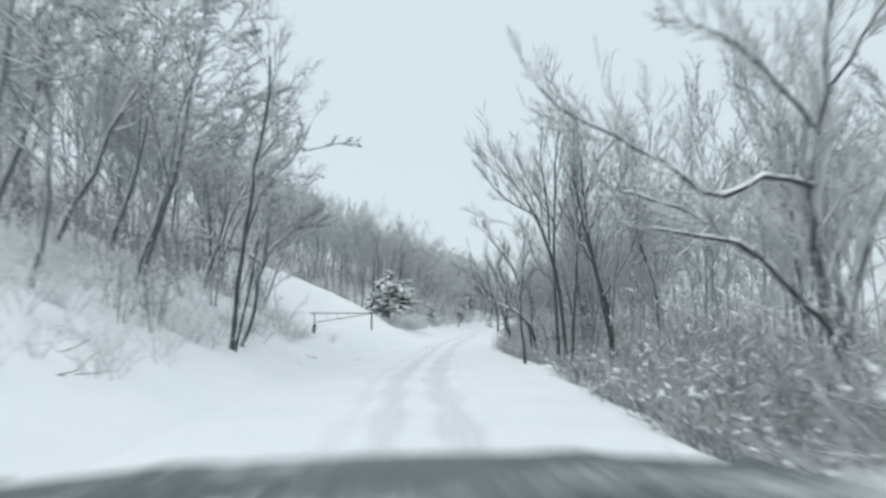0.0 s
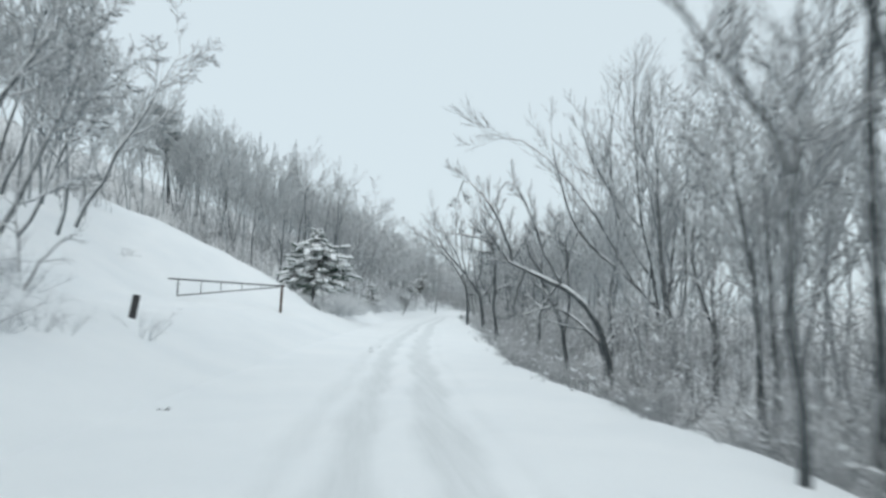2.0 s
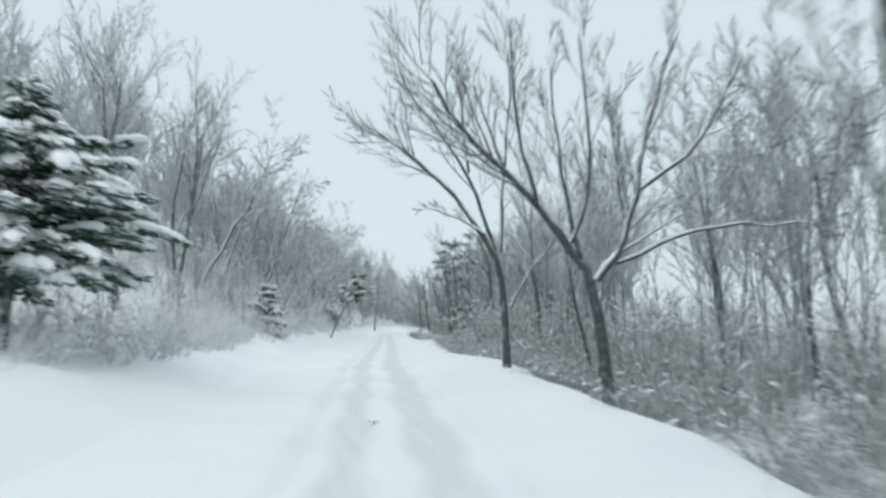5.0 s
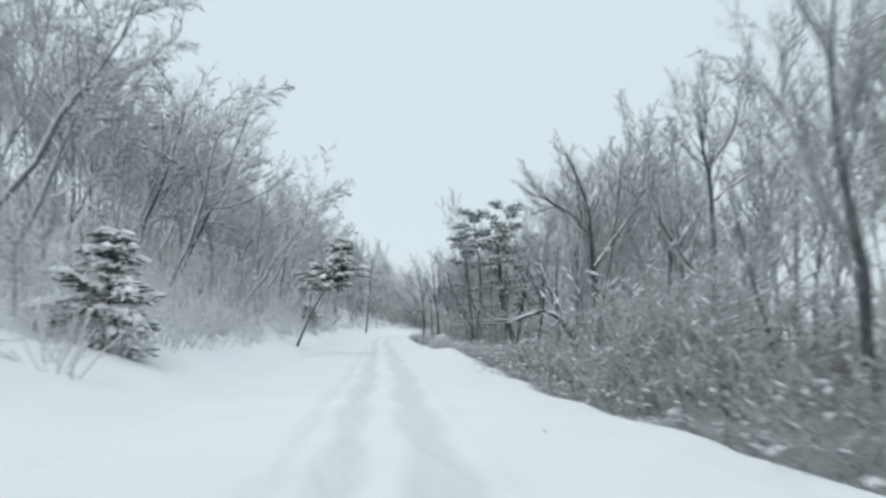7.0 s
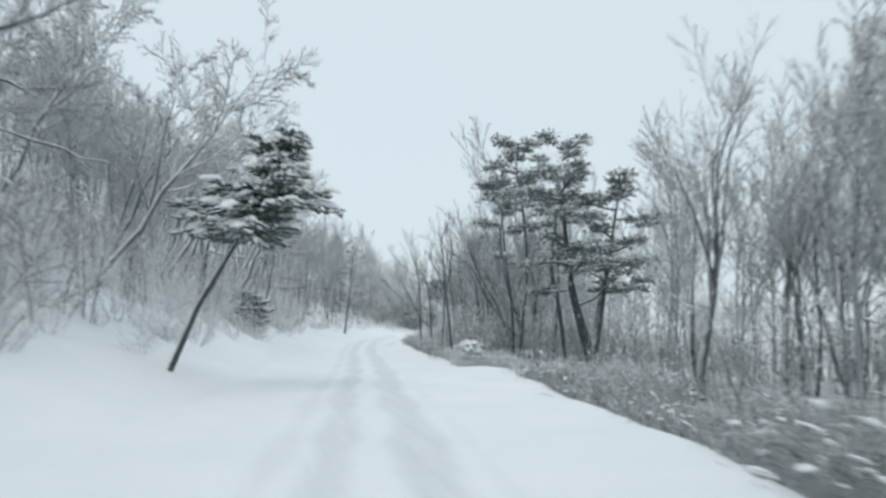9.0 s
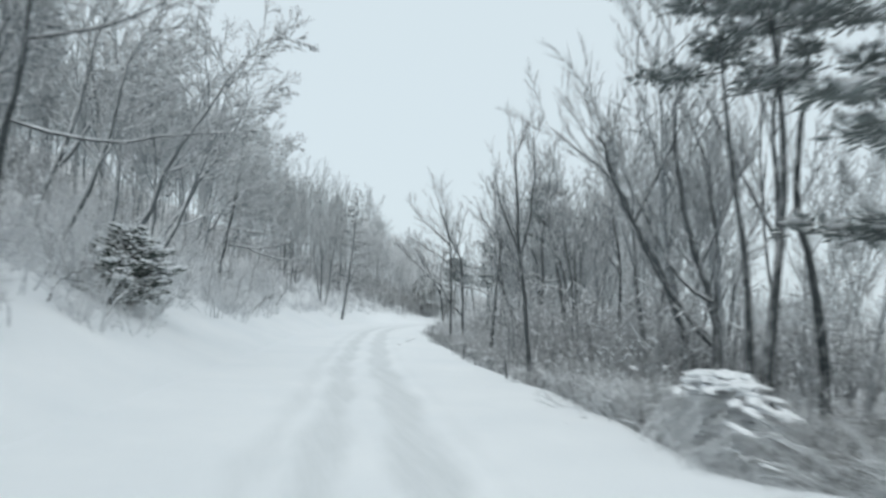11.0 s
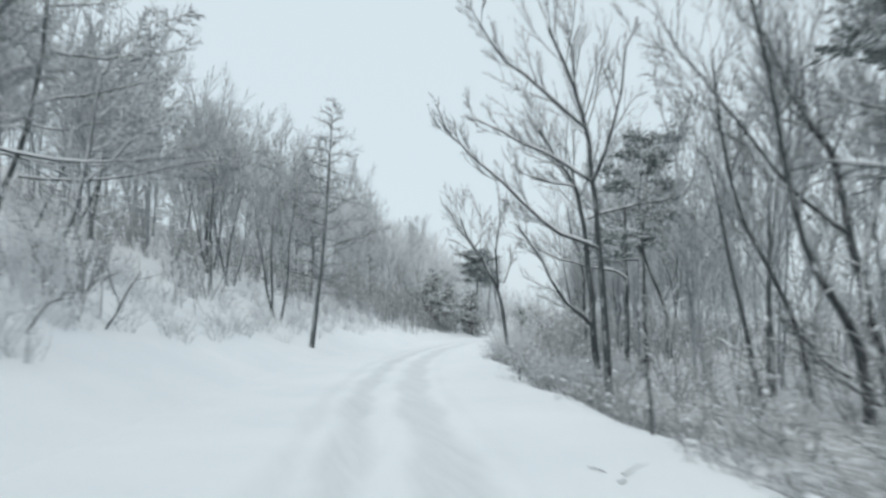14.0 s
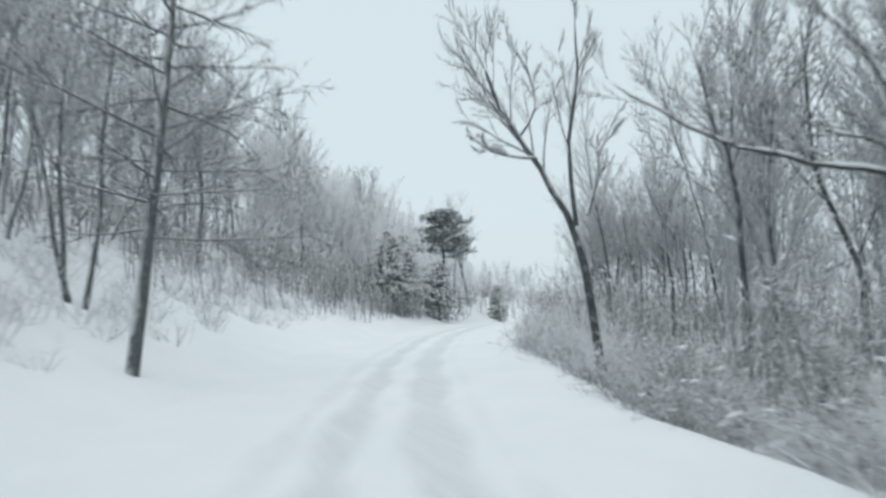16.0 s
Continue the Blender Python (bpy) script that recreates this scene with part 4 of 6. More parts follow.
hero(514, 8.60, 58.90, [
    (0.150, ((0.03, -0.15, 0.00), (-0.11, 1.26, 0.03), (-0.30, 2.00, 0.06), (-0.27, 3.04, 0.09), (-0.25, 4.48, 0.12), (-0.32, 5.27, 0.15), (-0.58, 5.77, 0.18), (-0.75, 6.38, 0.21), (-1.02, 6.89, 0.24), (-0.88, 7.71, 0.27))),
    (0.060, ((-0.28, 5.12, 0.00), (0.27, 5.45, 0.30), (0.78, 5.84, 0.61), (1.61, 6.63, 0.91))),
    (0.050, ((-0.26, 4.58, 0.00), (0.34, 4.96, 0.27), (1.55, 5.82, 0.53))),
    (0.060, ((-0.63, 5.87, -0.00), (-1.54, 6.19, -0.28), (-2.51, 6.22, -0.56), (-3.29, 6.28, -0.85))),
    (0.060, ((-0.47, 2.38, -0.00), (-0.72, 3.14, -0.25), (-0.98, 3.62, -0.51), (-1.61, 4.51, -0.76))),
    (0.050, ((-0.71, 6.28, -0.00), (-0.22, 7.18, -0.20), (0.03, 8.11, -0.40)))],
    "curved leafless tree with open crooked limbs", turn=-0.234, first=0.5, density=0.75)
hero(515, 10.90, 58.60, [
    (0.160, ((0.03, -0.15, 0.00), (0.01, 1.61, 0.03), (0.16, 2.37, 0.06), (0.71, 3.23, 0.09), (1.16, 3.90, 0.12), (1.53, 4.79, 0.15), (1.49, 5.50, 0.18), (1.06, 6.22, 0.21), (0.95, 7.26, 0.24))),
    (0.090, ((0.08, 2.28, 0.00), (-0.57, 2.87, 0.33), (-1.10, 3.56, 0.65), (-1.44, 4.26, 0.98))),
    (0.070, ((1.55, 4.99, -0.00), (1.82, 6.00, -0.04), (2.24, 7.13, -0.09))),
    (0.060, ((1.15, 6.12, 0.00), (0.20, 6.55, 0.09), (-0.57, 6.98, 0.18))),
    (0.050, ((-0.30, 2.67, -0.00), (-0.33, 3.54, -0.14), (-0.31, 5.03, -0.28)))],
    "leafless tree forking low into two curved limbs", turn=-0.234, first=0.6, density=0.75)
hero(516, 9.40, 66.40, [
    (0.190, ((-0.07, -0.15, 0.00), (-0.20, 1.34, 0.03), (-0.30, 2.53, 0.06), (-0.74, 3.20, 0.09), (-1.49, 4.21, 0.12), (-2.26, 5.02, 0.15), (-3.04, 5.83, 0.18), (-3.71, 7.12, 0.21))),
    (0.120, ((-0.27, 2.53, 0.00), (0.13, 2.97, 0.01), (0.49, 3.75, 0.01), (0.77, 5.22, 0.02), (1.17, 6.74, 0.02), (1.68, 7.92, 0.03))),
    (0.070, ((0.13, 2.86, -0.00), (1.14, 3.30, -0.08), (1.81, 3.57, -0.16), (2.92, 3.62, -0.24), (4.02, 3.50, -0.32))),
    (0.070, ((-0.74, 3.26, -0.00), (-0.27, 4.32, -0.10), (-0.43, 6.39, -0.21), (-0.61, 7.82, -0.31))),
    (0.070, ((-1.38, 4.10, 0.00), (-1.70, 5.24, 0.06), (-1.83, 6.99, 0.12), (-1.87, 8.19, 0.18))),
    (0.080, ((0.63, 4.31, 0.00), (1.77, 4.99, 0.06), (2.52, 6.37, 0.12), (3.03, 7.43, 0.18))),
    (0.070, ((-0.55, 2.95, 0.00), (-0.84, 4.30, 0.05), (-0.95, 5.60, 0.10), (-1.05, 7.40, 0.15))),
    (0.060, ((0.37, 3.53, 0.00), (0.21, 5.23, 0.28), (0.17, 7.22, 0.57)))],
    "wide-spreading leafless tree forking low beside the road", turn=-0.243, first=0.6, density=0.8)
hero(517, 9.20, 72.00, [
    (0.150, ((0.02, -0.15, 0.00), (-0.00, 1.75, 0.03), (-0.21, 3.13, 0.06), (-0.82, 3.92, 0.09), (-1.59, 5.03, 0.12), (-2.37, 5.68, 0.15), (-3.16, 6.33, 0.18), (-3.80, 6.82, 0.21))),
    (0.090, ((-0.21, 3.21, 0.00), (-0.66, 4.39, 0.13), (-0.96, 5.35, 0.25), (-1.90, 6.97, 0.38), (-2.69, 7.79, 0.51), (-3.17, 9.28, 0.64))),
    (0.080, ((-0.13, 3.13, 0.00), (-0.03, 5.02, 0.30), (0.25, 7.44, 0.60), (0.30, 10.10, 0.90))),
    (0.060, ((0.12, 1.59, 0.00), (0.55, 2.51, 0.25), (1.34, 3.28, 0.50), (1.67, 3.90, 0.75))),
    (0.060, ((-0.96, 5.35, 0.00), (-1.18, 7.45, 0.34), (-1.16, 9.44, 0.69))),
    (0.050, ((-0.51, 3.60, 0.00), (-1.44, 4.24, 0.12), (-2.22, 4.40, 0.24)))],
    "leafless tree with long limbs sweeping out over the road", turn=-0.243, first=0.6, density=0.8)
hero(518, 20.13, 95.62, [
    (0.160, ((0.00, -0.15, 0.00), (0.08, 3.24, 0.03), (0.21, 4.63, 0.06), (0.20, 6.19, 0.09), (0.14, 7.35, 0.12), (-0.09, 8.23, 0.15), (-0.08, 9.56, 0.18))),
    (0.080, ((0.14, 7.35, -0.00), (0.74, 7.93, -0.24), (1.13, 9.41, -0.47))),
    (0.080, ((0.26, 6.05, 0.00), (0.94, 6.62, 0.25), (1.94, 7.19, 0.50))),
    (0.090, ((-0.14, 2.96, 0.00), (-1.00, 4.78, 0.33), (-1.77, 6.06, 0.65), (-1.71, 7.21, 0.98), (-1.21, 8.53, 1.30)))],
    "tall crooked leafless tree above the brush", turn=-0.260, first=0.5)
hero(519, 16.91, 98.65, [
    (0.170, ((0.00, -0.15, 0.00), (-0.07, 0.90, 0.03), (-0.31, 1.76, 0.06), (-0.62, 2.25, 0.09), (-0.94, 2.46, 0.12), (-1.49, 2.46, 0.15), (-2.10, 2.24, 0.18), (-2.65, 2.13, 0.21), (-3.52, 2.12, 0.24))),
    (0.100, ((-0.46, 2.08, 0.00), (-0.66, 2.74, 0.28), (-1.02, 3.40, 0.57), (-1.11, 4.18, 0.85), (-1.72, 4.29, 1.13))),
    (0.060, ((-0.68, 2.19, 0.00), (-1.13, 1.75, 0.05), (-1.79, 1.64, 0.10)))],
    "dark bent leafless tree with a long snow-topped arm", turn=-0.272, first=0.75, density=0.7)
hero(520, 17.54, 98.06, [
    (0.200, ((0.00, -0.15, 0.00), (-0.03, 1.65, 0.03), (-0.17, 3.24, 0.06), (-0.32, 4.55, 0.09), (-0.60, 5.65, 0.12), (-1.46, 6.21, 0.15), (-2.21, 6.66, 0.18))),
    (0.100, ((-0.24, 4.00, 0.00), (0.46, 4.99, 0.15), (0.75, 6.56, 0.30), (0.94, 8.05, 0.45))),
    (0.100, ((-0.32, 4.66, -0.00), (-0.37, 5.99, -0.20), (-0.87, 7.23, -0.40), (-1.39, 8.04, -0.61))),
    (0.080, ((0.22, 4.66, 0.00), (1.15, 5.77, 0.23), (1.90, 7.37, 0.46)))],
    "tall many-branched leafless tree on the lower slope", turn=-0.272, first=0.4)
hero(521, 26.28, 136.41, [
    (0.120, ((0.00, -0.15, 0.00), (0.09, 2.49, 0.03), (0.30, 4.39, 0.06), (-0.12, 6.31, 0.09), (-0.34, 8.04, 0.12))),
    (0.090, ((0.54, 0.63, 0.00), (0.51, 2.50, 0.05), (0.93, 4.20, 0.10), (1.58, 5.50, 0.15), (1.81, 8.11, 0.21))),
    (0.060, ((0.04, 1.65, -0.00), (-1.39, 2.86, -0.15), (-1.81, 3.69, -0.30)))],
    "forked leafless tree in a roadside clump", turn=-0.275, first=0.4, mats=(GREY_BARK, GREY_TWIG))
hero(522, 30.81, 138.79, [
    (0.100, ((0.00, -0.15, 0.00), (-0.21, 3.07, 0.03), (-0.54, 5.71, 0.06), (-0.64, 8.92, 0.09), (-0.37, 11.96, 0.12)))],
    "slim dark leafless tree", turn=-0.275, first=0.5, mats=(GREY_BARK, GREY_TWIG))
hero(523, 24.00, 134.20, [
    (0.160, ((0.38, -0.15, 0.00), (-0.50, 3.10, 0.03), (-1.53, 4.51, 0.06), (-2.0, 5.7, 0.09), (-2.3, 6.6, 0.12), (-2.6, 7.1, 0.15))),
    (0.060, ((-1.53, 4.51, -0.00), (-1.1, 5.7, -0.31), (-0.7, 6.6, -0.61), (-0.5, 7.3, -0.92)))],
    "leafless tree leaning steeply, snow along its stem", turn=-0.270, first=0.5, density=0.6, mats=(GREY_BARK, GREY_TWIG))
hero(524, 27.04, 135.22, [
    (0.140, ((0.00, -0.15, 0.00), (0.41, 3.47, 0.03), (0.50, 6.22, 0.06), (0.26, 7.86, 0.09), (0.51, 10.06, 0.12), (0.69, 12.12, 0.15))),
    (0.080, ((0.43, 4.59, 0.00), (-0.31, 6.18, 0.25), (-0.96, 7.81, 0.50), (-1.46, 9.46, 0.74))),
    (0.070, ((0.46, 4.75, 0.00), (1.47, 6.26, 0.34), (2.46, 7.79, 0.69)))],
    "tall dark leafless tree with fanned limbs", turn=-0.270, first=0.45, density=0.7, mats=(GREY_BARK, GREY_TWIG))
hero(525, 24.48, 133.77, [
    (0.180, ((0.00, -0.15, 0.00), (0.04, 1.44, 0.03), (-0.17, 2.71, 0.06), (-0.64, 3.90, 0.09), (-1.01, 5.42, 0.12), (-1.08, 7.00, 0.15), (-1.17, 8.07, 0.18))),
    (0.100, ((-0.20, 1.53, -0.00), (-1.26, 2.67, -0.29), (-2.15, 3.84, -0.58), (-2.74, 5.36, -0.86), (-3.66, 5.85, -1.15), (-4.79, 6.65, -1.44))),
    (0.080, ((-0.17, 2.61, 0.00), (-1.05, 3.18, 0.21), (-1.63, 4.57, 0.42), (-2.33, 5.89, 0.63), (-2.42, 7.38, 0.84))),
    (0.080, ((-0.45, 3.60, -0.00), (0.20, 4.95, -0.06), (0.65, 6.53, -0.13)))],
    "broad leafless tree with long limbs reaching to the road", turn=-0.268, first=0.4, density=0.75, mats=(GREY_BARK, GREY_TWIG))
hero(526, 22.50, 142.50, [
    (0.120, ((0.66, -0.15, 0.00), (0.30, 3.32, 0.03), (0.03, 4.98, 0.06), (-0.10, 7.01, 0.09), (-0.13, 9.09, 0.12))),
    (0.060, ((0.12, 4.31, -0.00), (0.51, 6.01, -0.24), (0.48, 7.89, -0.49), (0.38, 9.11, -0.73))),
    (0.060, ((0.03, 4.64, -0.00), (-0.67, 6.14, -0.14), (-0.86, 7.33, -0.29)))],
    "tall slender leafless tree with an upright crown", turn=-0.268, first=0.3)
hero(527, 28.60, 145.68, [
    (0.130, ((0.00, -0.15, 0.00), (0.08, 3.53, 0.03), (-0.01, 5.18, 0.06), (-0.35, 6.85, 0.09), (-0.42, 9.08, 0.12))),
    (0.070, ((0.09, 3.69, 0.00), (0.92, 5.51, 0.19), (1.17, 7.37, 0.38), (2.74, 8.57, 0.56))),
    (0.070, ((0.03, 4.18, 0.00), (-1.05, 5.84, 0.26), (-1.12, 8.22, 0.52)))],
    "grey leafless tree in a thicket", turn=-0.272, first=0.4)
hero(528, 33.70, 158.85, [
    (0.110, ((0.00, -0.15, 0.00), (0.04, 1.37, 0.03), (-0.33, 3.04, 0.06), (-0.54, 5.28, 0.09), (-1.87, 8.71, 0.12))),
    (0.090, ((0.18, 1.37, -0.00), (1.11, 4.16, -0.32), (1.49, 7.28, -0.64), (1.05, 11.04, -0.96)))],
    "low-forking leafless tree with fresh snow in its fork", turn=-0.272, first=0.5)
hero(529, 29.28, 155.75, [
    (0.170, ((0.00, -0.15, 0.00), (0.10, 2.06, 0.03), (0.20, 4.67, 0.06), (0.02, 6.00, 0.09), (0.24, 8.89, 0.12), (0.52, 11.15, 0.15))),
    (0.060, ((0.21, 4.34, 0.00), (-0.78, 4.67, 0.08), (-1.91, 5.18, 0.16), (-3.05, 5.43, 0.24))),
    (0.060, ((0.25, 4.17, -0.00), (1.32, 4.33, -0.32), (2.83, 4.98, -0.64)))],
    "stout straight tree trunk with snowy side branches", turn=-0.277, first=0.5)
hero(530, 29.42, 152.13, [
    (0.180, ((0.00, -0.15, 0.00), (-0.21, 1.83, 0.03), (-0.21, 3.97, 0.06), (-0.67, 5.35, 0.09), (-1.16, 6.19, 0.12), (-1.30, 8.74, 0.15))),
    (0.070, ((-0.25, 3.30, 0.00), (-1.44, 3.71, 0.15), (-2.82, 2.91, 0.31), (-4.29, 2.85, 0.46))),
    (0.070, ((-0.33, 4.25, -0.00), (0.47, 6.04, -0.12), (1.28, 7.86, -0.24)))],
    "leafless tree with level snow-topped branches", turn=-0.277, first=0.5)
hero(531, 28.61, 156.42, [
    (0.090, ((0.00, -0.15, 0.00), (0.02, 2.28, 0.03), (-0.33, 3.94, 0.06), (-0.56, 6.49, 0.09), (-0.63, 9.10, 0.12)))],
    "slim leafless tree in a dense stand", turn=-0.277, first=0.4)
hero(532, 30.19, 161.32, [
    (0.100, ((0.00, -0.15, 0.00), (-0.06, 1.64, 0.03), (-1.08, 3.52, 0.06), (-1.65, 5.64, 0.09), (-1.75, 9.54, 0.12))),
    (0.070, ((-0.02, 1.23, 0.00), (1.01, 3.51, 0.27), (1.33, 6.26, 0.53)))],
    "slim forked leafless tree in a dense stand", turn=-0.277, first=0.4)
hero(533, 29.37, 159.11, [
    (0.150, ((0.00, -0.15, 0.00), (-0.05, 1.59, 0.03), (-0.52, 2.34, 0.06), (-1.12, 3.54, 0.09), (-1.23, 5.81, 0.12), (-1.56, 8.15, 0.15), (-1.92, 10.23, 0.18))),
    (0.090, ((0.04, 1.89, 0.00), (0.25, 2.92, 0.34), (0.95, 4.56, 0.67), (1.34, 5.77, 1.01), (1.95, 8.09, 1.35))),
    (0.070, ((-0.31, 0.87, 0.00), (-1.02, 1.32, 0.00), (-1.56, 2.21, 0.01)))],
    "leafless tree forked into two snow-lined limbs", turn=-0.283, first=0.5)
hero(534, 25.19, 152.76, [
    (0.160, ((0.00, -0.15, 0.00), (0.13, 1.26, 0.03), (0.28, 2.73, 0.06), (0.31, 4.34, 0.09), (0.42, 5.26, 0.12), (0.60, 7.14, 0.15))),
    (0.070, ((0.30, 3.00, 0.00), (-0.47, 3.37, 0.35), (-1.17, 3.56, 0.70), (-1.95, 3.75, 1.05))),
    (0.070, ((0.41, 2.03, -0.00), (0.79, 2.55, -0.13), (0.41, 3.26, -0.27)))],
    "tall dark tree trunk with one long snowy limb", turn=-0.283, first=0.6)
hero(535, 26.10, 163.00, [
    (0.140, ((0.03, -0.25, 0.00), (0.01, 1.60, 0.03), (-0.08, 3.44, 0.06), (-0.18, 5.20, 0.09), (-0.25, 6.72, 0.12), (-0.74, 8.27, 0.15), (-1.24, 9.87, 0.18))),
    (0.070, ((-0.10, 3.71, -0.00), (-1.15, 3.99, -0.30), (-2.20, 4.95, -0.59), (-3.12, 5.79, -0.89), (-3.65, 6.21, -1.18))),
    (0.070, ((-0.24, 5.34, 0.00), (-0.96, 5.90, 0.07), (-2.16, 6.47, 0.14), (-3.23, 7.18, 0.21))),
    (0.070, ((-0.17, 5.34, -0.00), (0.44, 6.99, -0.33), (0.66, 8.97, -0.66))),
    (0.070, ((-0.26, 6.58, -0.00), (-1.45, 7.58, -0.21), (-2.52, 8.44, -0.42), (-3.05, 9.46, -0.64)))],
    "tall leafless tree with sweeping limbs over the road", turn=-0.289, first=0.6, density=0.85)
hero(536, 32.20, 161.05, [
    (0.170, ((0.00, -0.15, 0.00), (-0.32, 2.31, 0.03), (-0.69, 4.16, 0.06), (-0.69, 5.78, 0.09), (-1.55, 6.89, 0.12), (-1.88, 7.88, 0.15), (-2.58, 9.74, 0.18))),
    (0.080, ((-0.58, 3.89, -0.00), (-1.96, 4.85, -0.06), (-3.30, 6.92, -0.13), (-4.44, 8.34, -0.19), (-5.07, 9.34, -0.26))),
    (0.090, ((-0.26, 0.00, 0.00), (-1.60, 0.91, 0.08), (-2.29, 2.08, 0.15)))],
    "leaning dark leafless tree with long arms", turn=-0.289, first=0.5)
hero(537, 28.46, 167.72, [
    (0.160, ((0.00, -0.15, 0.00), (-0.07, 1.52, 0.03), (-0.14, 2.89, 0.06), (-0.16, 4.60, 0.09), (-0.40, 6.06, 0.12), (-0.58, 6.59, 0.15), (-1.26, 7.55, 0.18), (-1.64, 8.54, 0.21))),
    (0.100, ((-0.14, 1.91, -0.00), (-0.66, 2.40, -0.24), (-1.23, 2.99, -0.48), (-1.88, 4.30, -0.72), (-2.66, 5.22, -0.96))),
    (0.070, ((-0.13, 5.22, -0.00), (0.90, 5.54, -0.32), (2.62, 5.69, -0.64))),
    (0.060, ((-0.47, 6.27, 0.00), (-1.20, 6.48, 0.26), (-2.31, 6.91, 0.51)))],
    "crooked leafless tree with a thick snow-topped limb", turn=-0.317, first=0.5)
hero(538, 30.40, 179.50, [
    (0.150, ((-0.03, -0.15, 0.00), (-0.28, 2.05, 0.03), (-0.51, 3.40, 0.06), (-1.07, 4.66, 0.09), (-1.64, 5.56, 0.12), (-2.22, 6.59, 0.15), (-2.37, 7.36, 0.18))),
    (0.080, ((-0.51, 3.53, -0.00), (-0.64, 5.77, -0.13), (-0.29, 6.65, -0.26), (-0.39, 8.33, -0.39))),
    (0.070, ((-0.25, 3.76, 0.00), (0.05, 4.87, 0.32), (0.62, 6.11, 0.64))),
    (0.060, ((-1.64, 5.56, 0.00), (-1.11, 6.30, 0.28), (-1.43, 7.59, 0.56), (-1.91, 8.12, 0.83))),
    (0.050, ((-1.29, 5.04, -0.00), (-2.16, 5.07, -0.09), (-2.75, 5.60, -0.17)))],
    "leafless tree leaning out over the road bend", turn=-0.377, first=0.5, density=0.85)
hero(539, 41.63, 195.34, [
    (0.080, ((0.00, -0.15, 0.00), (0.22, 4.01, 0.03), (-0.58, 7.42, 0.06), (-0.65, 11.45, 0.09)))],
    "slim leafless tree beside the bend", turn=-0.377, first=0.4)
hero(540, 34.40, 179.65, [
    (0.130, ((0.00, -0.15, 0.00), (0.12, 1.72, 0.03), (0.08, 3.88, 0.06), (0.06, 5.53, 0.09), (-0.55, 6.67, 0.12), (-0.56, 8.66, 0.15)))],
    "straight leafless tree in the roadside stand", turn=-0.377, first=0.4)
hero(541, 34.23, 178.63, [
    (0.090, ((0.00, -0.15, 0.00), (0.14, 2.36, 0.03), (0.05, 3.64, 0.06), (0.32, 5.57, 0.09), (0.60, 7.54, 0.12)))],
    "straight slim leafless tree in the roadside stand", turn=-0.377, first=0.4)
hero(542, 49.46, 195.90, [
    (0.100, ((0.00, -0.15, 0.00), (-0.72, 5.23, 0.03), (-1.31, 8.06, 0.06), (-2.44, 12.22, 0.09), (-2.88, 15.45, 0.12)))],
    "curved leafless tree in the roadside stand", turn=-0.377, first=0.5)
hero(543, 39.94, 180.78, [
    (0.160, ((0.00, -0.15, 0.00), (0.14, 2.54, 0.03), (-0.26, 3.52, 0.06), (-1.07, 5.51, 0.09), (-1.03, 8.01, 0.12), (-1.00, 10.56, 0.15))),
    (0.070, ((-0.66, 4.51, -0.00), (-1.72, 5.53, -0.03), (-2.42, 7.05, -0.06), (-2.47, 8.57, -0.08))),
    (0.070, ((0.02, 3.03, 0.00), (0.83, 4.95, 0.01), (1.43, 7.92, 0.03)))],
    "dark curved leafless tree in the roadside stand", turn=-0.377, first=0.5)
hero(544, -5.64, 21.30, [
    (0.130, ((0.06, -0.51, 0.00), (0.21, 0.95, 0.03), (0.35, 3.05, 0.06), (0.77, 4.83, 0.09), (0.67, 5.74, 0.12), (1.09, 7.38, 0.15), (1.26, 8.87, 0.18), (1.07, 9.63, 0.21))),
    (0.060, ((0.44, 3.23, 0.00), (1.12, 5.19, 0.10), (2.18, 6.08, 0.20), (2.62, 7.54, 0.30))),
    (0.040, ((2.27, 6.11, 0.00), (3.43, 6.42, 0.07), (3.97, 6.37, 0.13))),
    (0.080, ((0.18, -0.43, 0.00), (0.55, 1.29, 0.04), (0.88, 3.04, 0.08), (0.96, 3.75, 0.12)))],
    "slim dark curved leafless tree on the bank", turn=-0.049, first=0.5, density=0.6)
hero(545, -5.80, 23.44, [
    (0.120, ((0.00, -0.15, 0.00), (0.41, 0.80, 0.03), (0.61, 1.91, 0.06), (0.77, 2.95, 0.09), (1.40, 3.79, 0.12), (2.64, 4.15, 0.15))),
    (0.070, ((0.73, 2.74, 0.00), (-0.03, 3.37, 0.08), (-1.07, 3.49, 0.17))),
    (0.060, ((0.82, 3.05, 0.00), (0.97, 4.32, 0.31), (0.80, 5.62, 0.62)))],
    "leaning dark leafless tree on the bank", turn=-0.102, first=0.5)
